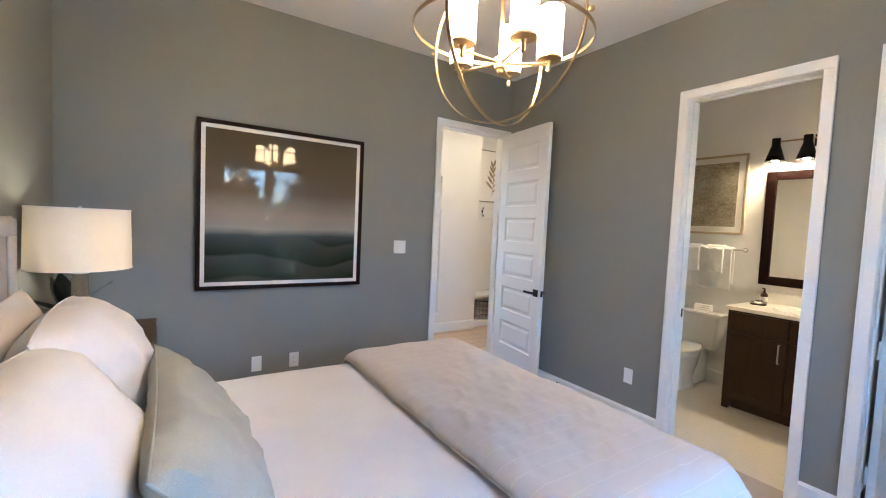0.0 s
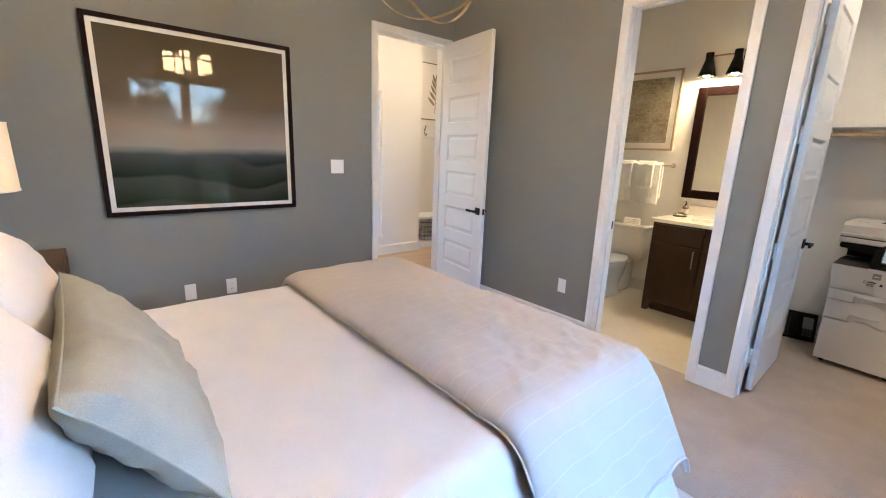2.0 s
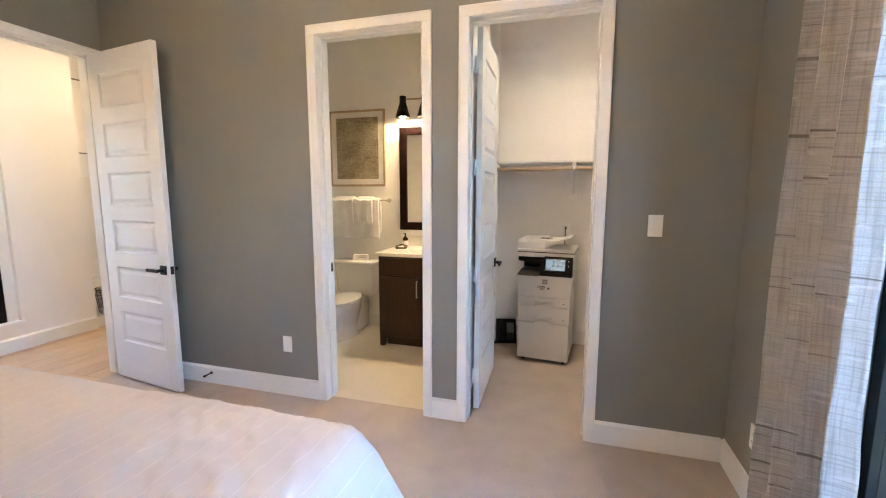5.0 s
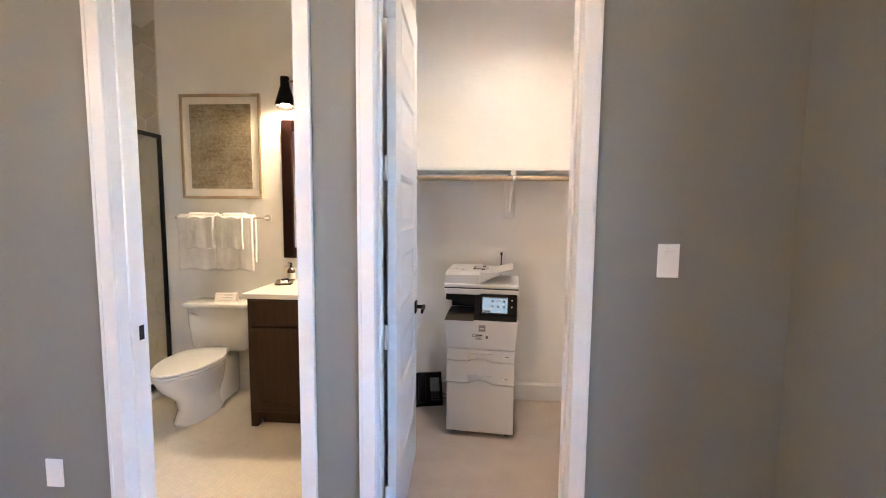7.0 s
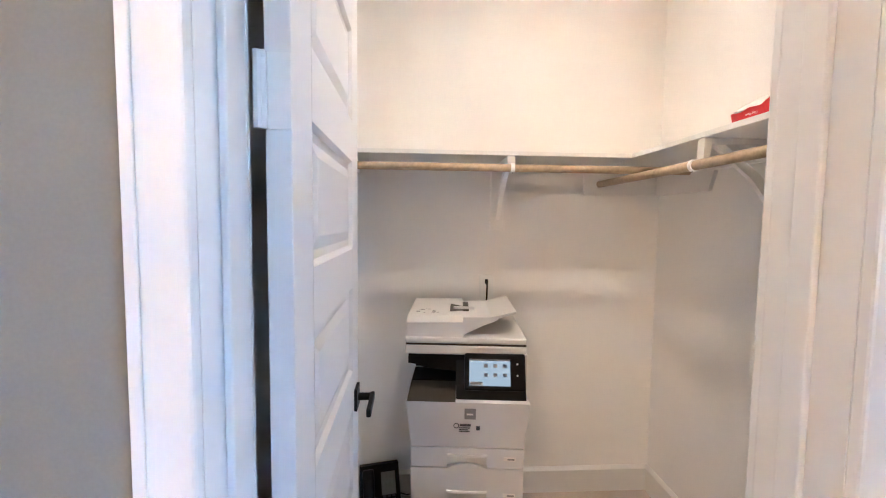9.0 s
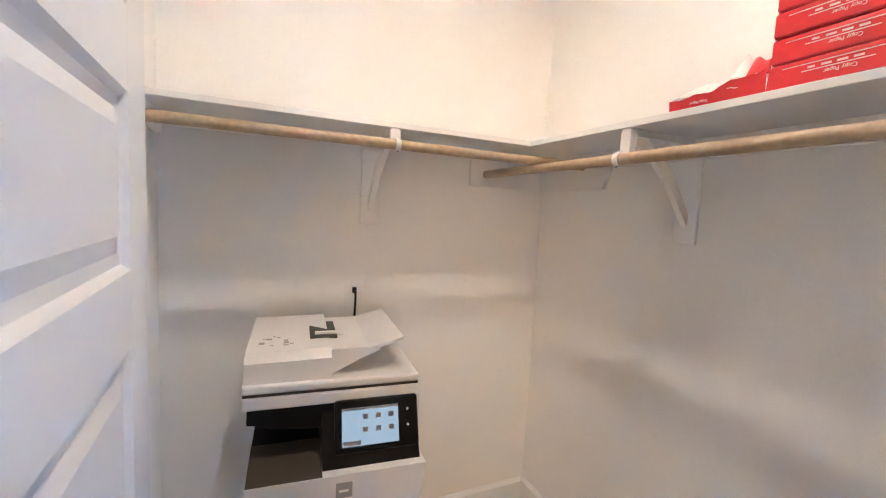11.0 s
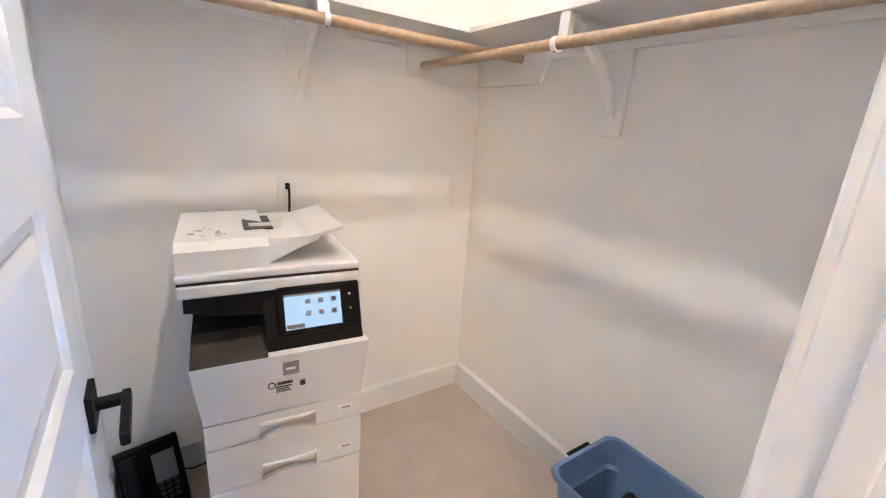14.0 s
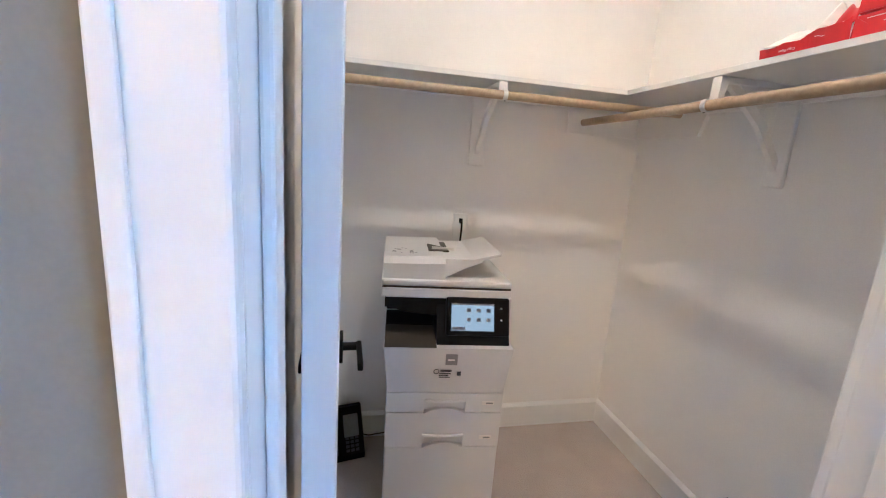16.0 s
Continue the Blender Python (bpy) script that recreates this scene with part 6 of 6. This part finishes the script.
# ---- hall ----
def hall():
    y0 = 5.26
    b = thing("entry_bench", pose(NOOK, HY + 0.03, 0), "white built in bench in the hall nook", "bench")
    w = 1.28
    part("seat", box(0.002, w, 0.0, y0 - HY - 0.032, 0.43, 0.47, bev=0.004), TRIM, b, smooth=False)
    part("base", box(0.002, w, 0.0, y0 - HY - 0.032, 0.004, 0.09, bev=0.003), TRIM, b, smooth=False)
    for x in (0.002, 0.62, 1.25):
        part("divider", box(x, x + 0.03, 0.005, y0 - HY - 0.034, 0.09, 0.43, bev=0.002), TRIM, b, smooth=False)
    k = thing("wire_basket", pose(NOOK + 0.34, HY + 0.20, 0.091), "dark wire storage basket under the bench", "basket")
    for z, r in ((0.004, 0.12), (0.07, 0.127), (0.14, 0.134), (0.215, 0.142), (0.275, 0.148)):
        part("hoop", tube([(1.25 * r * math.cos(a), r * math.sin(a), z) for a in np.linspace(0, 6.283, 33)[:-1]], 0.004 if z > 0.25 else 0.0025, 6, closed=True), ROPE, k)
    for i in range(20):
        a = 2 * math.pi * i / 20
        part("wire", tube([(1.25 * 0.12 * math.cos(a), 0.12 * math.sin(a), 0.004), (1.25 * 0.148 * math.cos(a), 0.148 * math.sin(a), 0.275)], 0.0022, 6), ROPE, k)
    p = thing("framed_picture", pose(3.86, y0, 1.875), "framed botanical leaf print on pale paper", "picture")
    pw, ph = 0.62, 0.80
    for q in ((0, 0.012, -0.022, 0, 0, ph), (pw - 0.012, pw, -0.022, 0, 0, ph), (0.012, pw - 0.012, -0.022, 0, 0, 0.012), (0.012, pw - 0.012, -0.022, 0, ph - 0.012, ph)):
        part("frame_rail", box(*q, bev=0.002), OLIVEWOOD, p, smooth=False)
    part("paper", box(0.012, pw - 0.012, -0.012, -0.004, 0.012, ph - 0.012), MATBOARD, p, smooth=False)
    sp = [(0.36 + 0.02 * math.sin(3 * f), -0.0135, 0.10 + 0.50 * f) for f in np.linspace(0, 1, 10)]
    part("printed_stem", tube(sp, 0.004, 6), PRINTLEAF, p)
    for i in range(11):
        f = 0.12 + 0.08 * i
        s = -1 if i % 2 else 1
        bx, bz = 0.36 + 0.02 * math.sin(3 * f), 0.10 + 0.50 * f
        L, w2, an = 0.20 - 0.006 * i, 0.022, radians(38 + 3 * i)
        rows = []
        for j in range(8):
            q = j / 7
            cx, cz = bx + s * math.cos(an) * L * q, bz + math.sin(an) * L * q
            ww = w2 * math.sin(math.pi * min(0.97, max(0.04, q)))
            nx, nz = -math.sin(an) * s, math.cos(an)
            rows.append([(cx - nx * ww, -0.0125, cz - nz * ww), (cx + nx * ww, -0.0125, cz + nz * ww), (cx + nx * ww, -0.0145, cz + nz * ww), (cx - nx * ww, -0.0145, cz - nz * ww)])
        part("printed_leaf", rings(rows), PRINTLEAF, p, smooth=False)
    r = thing("hook_rail", pose(NOOK, y0, 1.62), "white wall rail with black coat hooks", "coat rack")
    part("board", box(0.01, 1.28, -0.018, 0, 0, 0.13, bev=0.003), TRIM, r, smooth=False)
    for x in (0.36, 0.72, 1.08):
        part("hook", tube([(x, -0.018, 0.10), (x, -0.045, 0.13), (x, -0.06, 0.17), (x, -0.045, 0.12), (x, -0.03, 0.05), (x, -0.06, 0.02), (x, -0.085, 0.05)], 0.006, 8), BLACK, r, "black double coat hook")
    g = thing("hanging_hat", pose(NOOK + 0.72, y0 - 0.10, 1.50), "grey brown felt hat hanging from a hook", "hat")
    part("crown", lathe([(0.001, 0.08), (0.05, 0.075), (0.08, 0.03), (0.085, -0.03), (0.16, -0.05), (0.16, -0.055), (0.08, -0.035)], 24), UPHOLSTERY, g, m=pose(0, 0, 0, 80, 0, 0))
    # two unseen ceiling lights, added to brighten the hall
    for x, nm in ((2.5, "downlight"), (3.9, "downlight")):
        d = thing("hall_fill_light", pose(x, 4.2, H), "unseen round ceiling light added to brighten the hall", "ceiling light", "hall downlights")
        part("rim", lathe([(0.09, 0), (0.09, -0.006), (0.08, -0.008), (0.075, -0.002)], 32), TRIM, d)
        part("lens", lathe([(0.076, -0.003), (0.07, -0.006), (0.002, -0.007)], 32), HALLFILLGLOW, d, "lit diffuser of the added hall light")


PRINTLEAF = mat("brown ink wash", (0.26, 0.20, 0.12), 0.9, var=0.3, scale=12, grain=60, bump=0.0)
hall()


# ---- outside ----
def ground():
    b = bmesh.new()
    box(-400, 400, -800, 400, -0.6, -0.35, bm=b)
    tagged(part("ground", b, GRASS, smooth=False), "dry lawn reaching to the horizon", "ground", kind="structure")


def tree(x, y, h, seed, label):
    rnd = random.Random(seed)
    t = thing("tree", pose(x, y, -0.36), label, "tree", "garden trees")
    pts = [(0.05 * h * 0.1 * math.sin(k), 0.03 * h * 0.1 * math.cos(k * 1.3), h * 0.75 * k / 6) for k in range(7)]
    part("trunk", tube(pts, [0.02 * h * (1 - 0.12 * k) for k in range(7)], 10), BARK, t)
    cb = bmesh.new()
    tips = []
    for k in range(16):
        z0 = h * rnd.uniform(0.22, 0.72)
        a = rnd.uniform(0, 6.28)
        L = h * rnd.uniform(0.18, 0.34) * (1.15 - z0 / h)
        e = rnd.uniform(0.1, 0.8)
        tip = Vector((math.cos(a) * L, math.sin(a) * L, z0 + L * e))
        part("limb", tube([(0, 0, z0), Vector((0, 0, z0)) * 0.5 + tip * 0.5 + Vector((0, 0, 0.04 * h)), tip], [0.008 * h, 0.005 * h, 0.002 * h], 6), BARK, t)
        tips += [tip, Vector((0, 0, z0)) * 0.45 + tip * 0.55]
    tips += [Vector((0, 0, h * q)) for q in (0.75, 0.85, 0.92)]
    verts, faces = [], []
    for c in tips:
        for k in range(110):
            d = Vector((rnd.gauss(0, 1), rnd.gauss(0, 1), rnd.gauss(0, 0.8)))
            p = c + d.normalized() * h * 0.105 * rnd.random() ** 0.5
            u = Vector((rnd.gauss(0, 1), rnd.gauss(0, 1), rnd.gauss(0, 1))).normalized() * 0.016 * h
            w = u.orthogonal().normalized() * 0.008 * h
            i = len(verts)
            verts += [p - u, p + w, p + u, p - w]
            faces.append((i, i + 1, i + 2, i + 3))
    me = bpy.data.meshes.new("crown")
    me.from_pydata(verts, [], faces)
    me.materials.append(LEAF)
    ob = new("crown", me)
    ob.parent = t
    tagged(ob, "many small olive green leaves", kind="stuff")


# stands in for far sunlit trees; its leaf colour carries the sunlight
def hedge():
    rnd = random.Random(8)
    verts, faces = [], []
    for k in range(16000):
        x = rnd.uniform(-7, 9)
        top = 2.35 + 0.7 * fbm((x, 0, 0), 0.9, 2) + 0.15 * fbm((x, 3, 0), 3.0, 5)
        p = Vector((x, -6.2 + rnd.uniform(-0.5, 0.5), -0.35 + top * rnd.random() ** 0.6))
        u = Vector((rnd.gauss(0, 1), rnd.gauss(0, 1), rnd.gauss(0, 1))).normalized() * 0.075
        w = u.orthogonal().normalized() * 0.045
        i = len(verts)
        verts += [p - u, p + w, p + u, p - w]
        faces.append((i, i + 1, i + 2, i + 3))
    me = bpy.data.meshes.new("leaves")
    me.from_pydata(verts, [], faces)
    me.materials.append(SUNLITLEAF)
    t = thing("hedge", pose(0, 0, 0), "uneven hedge outside the window, leaves coloured as if sunlit", "hedge")
    ob = new("leaves", me)
    ob.parent = t
    tagged(ob, "small green leaves coloured as if sunlit", kind="stuff")
    sb = bmesh.new()
    for k in range(24):
        x = -6.8 + 0.67 * k
        tube([(x, -6.2, -0.36), (x + rnd.uniform(-0.2, 0.2), -6.2, 0.9)], [0.04, 0.012], 6, bm=sb)
    part("stems", sb, BARK, t)


ground()
hedge()
tree(1.75, -8.5, 3.9, 1, "leafy tree seen through the bedroom window")
tree(-0.6, -13.0, 4.2, 2, "broad sunlit tree behind the lawn")
tree(5.2, -14.0, 4.4, 3, "broad sunlit tree behind the lawn")


# ---- pieces of walls and floors ----
def hex_tiles():
    """Large hexagon tiles on the shower's back wall, from the curb to the ceiling."""
    r, gap = 0.115, 0.0035
    me = bpy.data.meshes.new("tile")
    b = bmesh.new()
    rows = [[(dx, (r - k) * math.cos(radians(60 * i + 30)), (r - k) * math.sin(radians(60 * i + 30))) for i in range(6)] for dx, k in ((0, gap), (-0.006, gap), (-0.008, gap + 0.003))]
    rings(rows, b)
    bmesh.ops.recalc_face_normals(b, faces=b.faces)
    b.to_mesh(me)
    b.free()
    me.materials.append(MOCHA)
    dy, dz = r * math.sqrt(3), r * 1.5
    half = bpy.data.meshes.new("tile")
    b = bmesh.new()
    rings([[(dx, 0.0, r - k), (dx, dy / 2 - k, r / 2 - k / 2), (dx, dy / 2 - k, k / 2 - r / 2), (dx, 0.0, k - r)] for dx, k in ((0, gap), (-0.006, gap), (-0.008, gap + 0.003))], b)
    bmesh.ops.recalc_face_normals(b, faces=b.faces)
    b.to_mesh(half)
    b.free()
    half.materials.append(MOCHA)
    j = 0
    z = 0.16
    while z < H - 0.09:
        y = 2.705 + dy / 2 + (dy / 2 if j % 2 else 0)
        if j % 2:
            ob = new("tile", half)
            ob.location, ob.parent = (XB - 0.0035, 2.705, z), WALL_BATH
        while y < BY1 - dy / 2 + 0.02:
            ob = new("tile", me)
            ob.location = (XB - 0.0035, y, z)
            ob.parent = WALL_BATH
            y += dy
        z += dz
        j += 1
    structure("shower_tile_bed", [(XB - 0.0035, XB, 2.70, BY1, 0.045, H)], GROUT, "pale grout bed of the shower wall", "wall")


def hall_boards():
    fl = bpy.data.objects["floor_hall"]
    me = bpy.data.meshes.new("plank")
    b = box(0, 1.19, 0, 0.176, 0, 0.006, bev=0.001)
    b.to_mesh(me)
    b.free()
    me.materials.append(OAK)
    rnd = random.Random(2)
    for k in range(11):
        y = YP + 0.06 + 0.18 * k
        x = 1.0 + rnd.uniform(0, 0.6)
        while x < 5.0:
            ob = new("plank", me)
            ob.location, ob.parent = (x, y, -0.0058), fl
            x += 1.194


hex_tiles()
hall_boards()
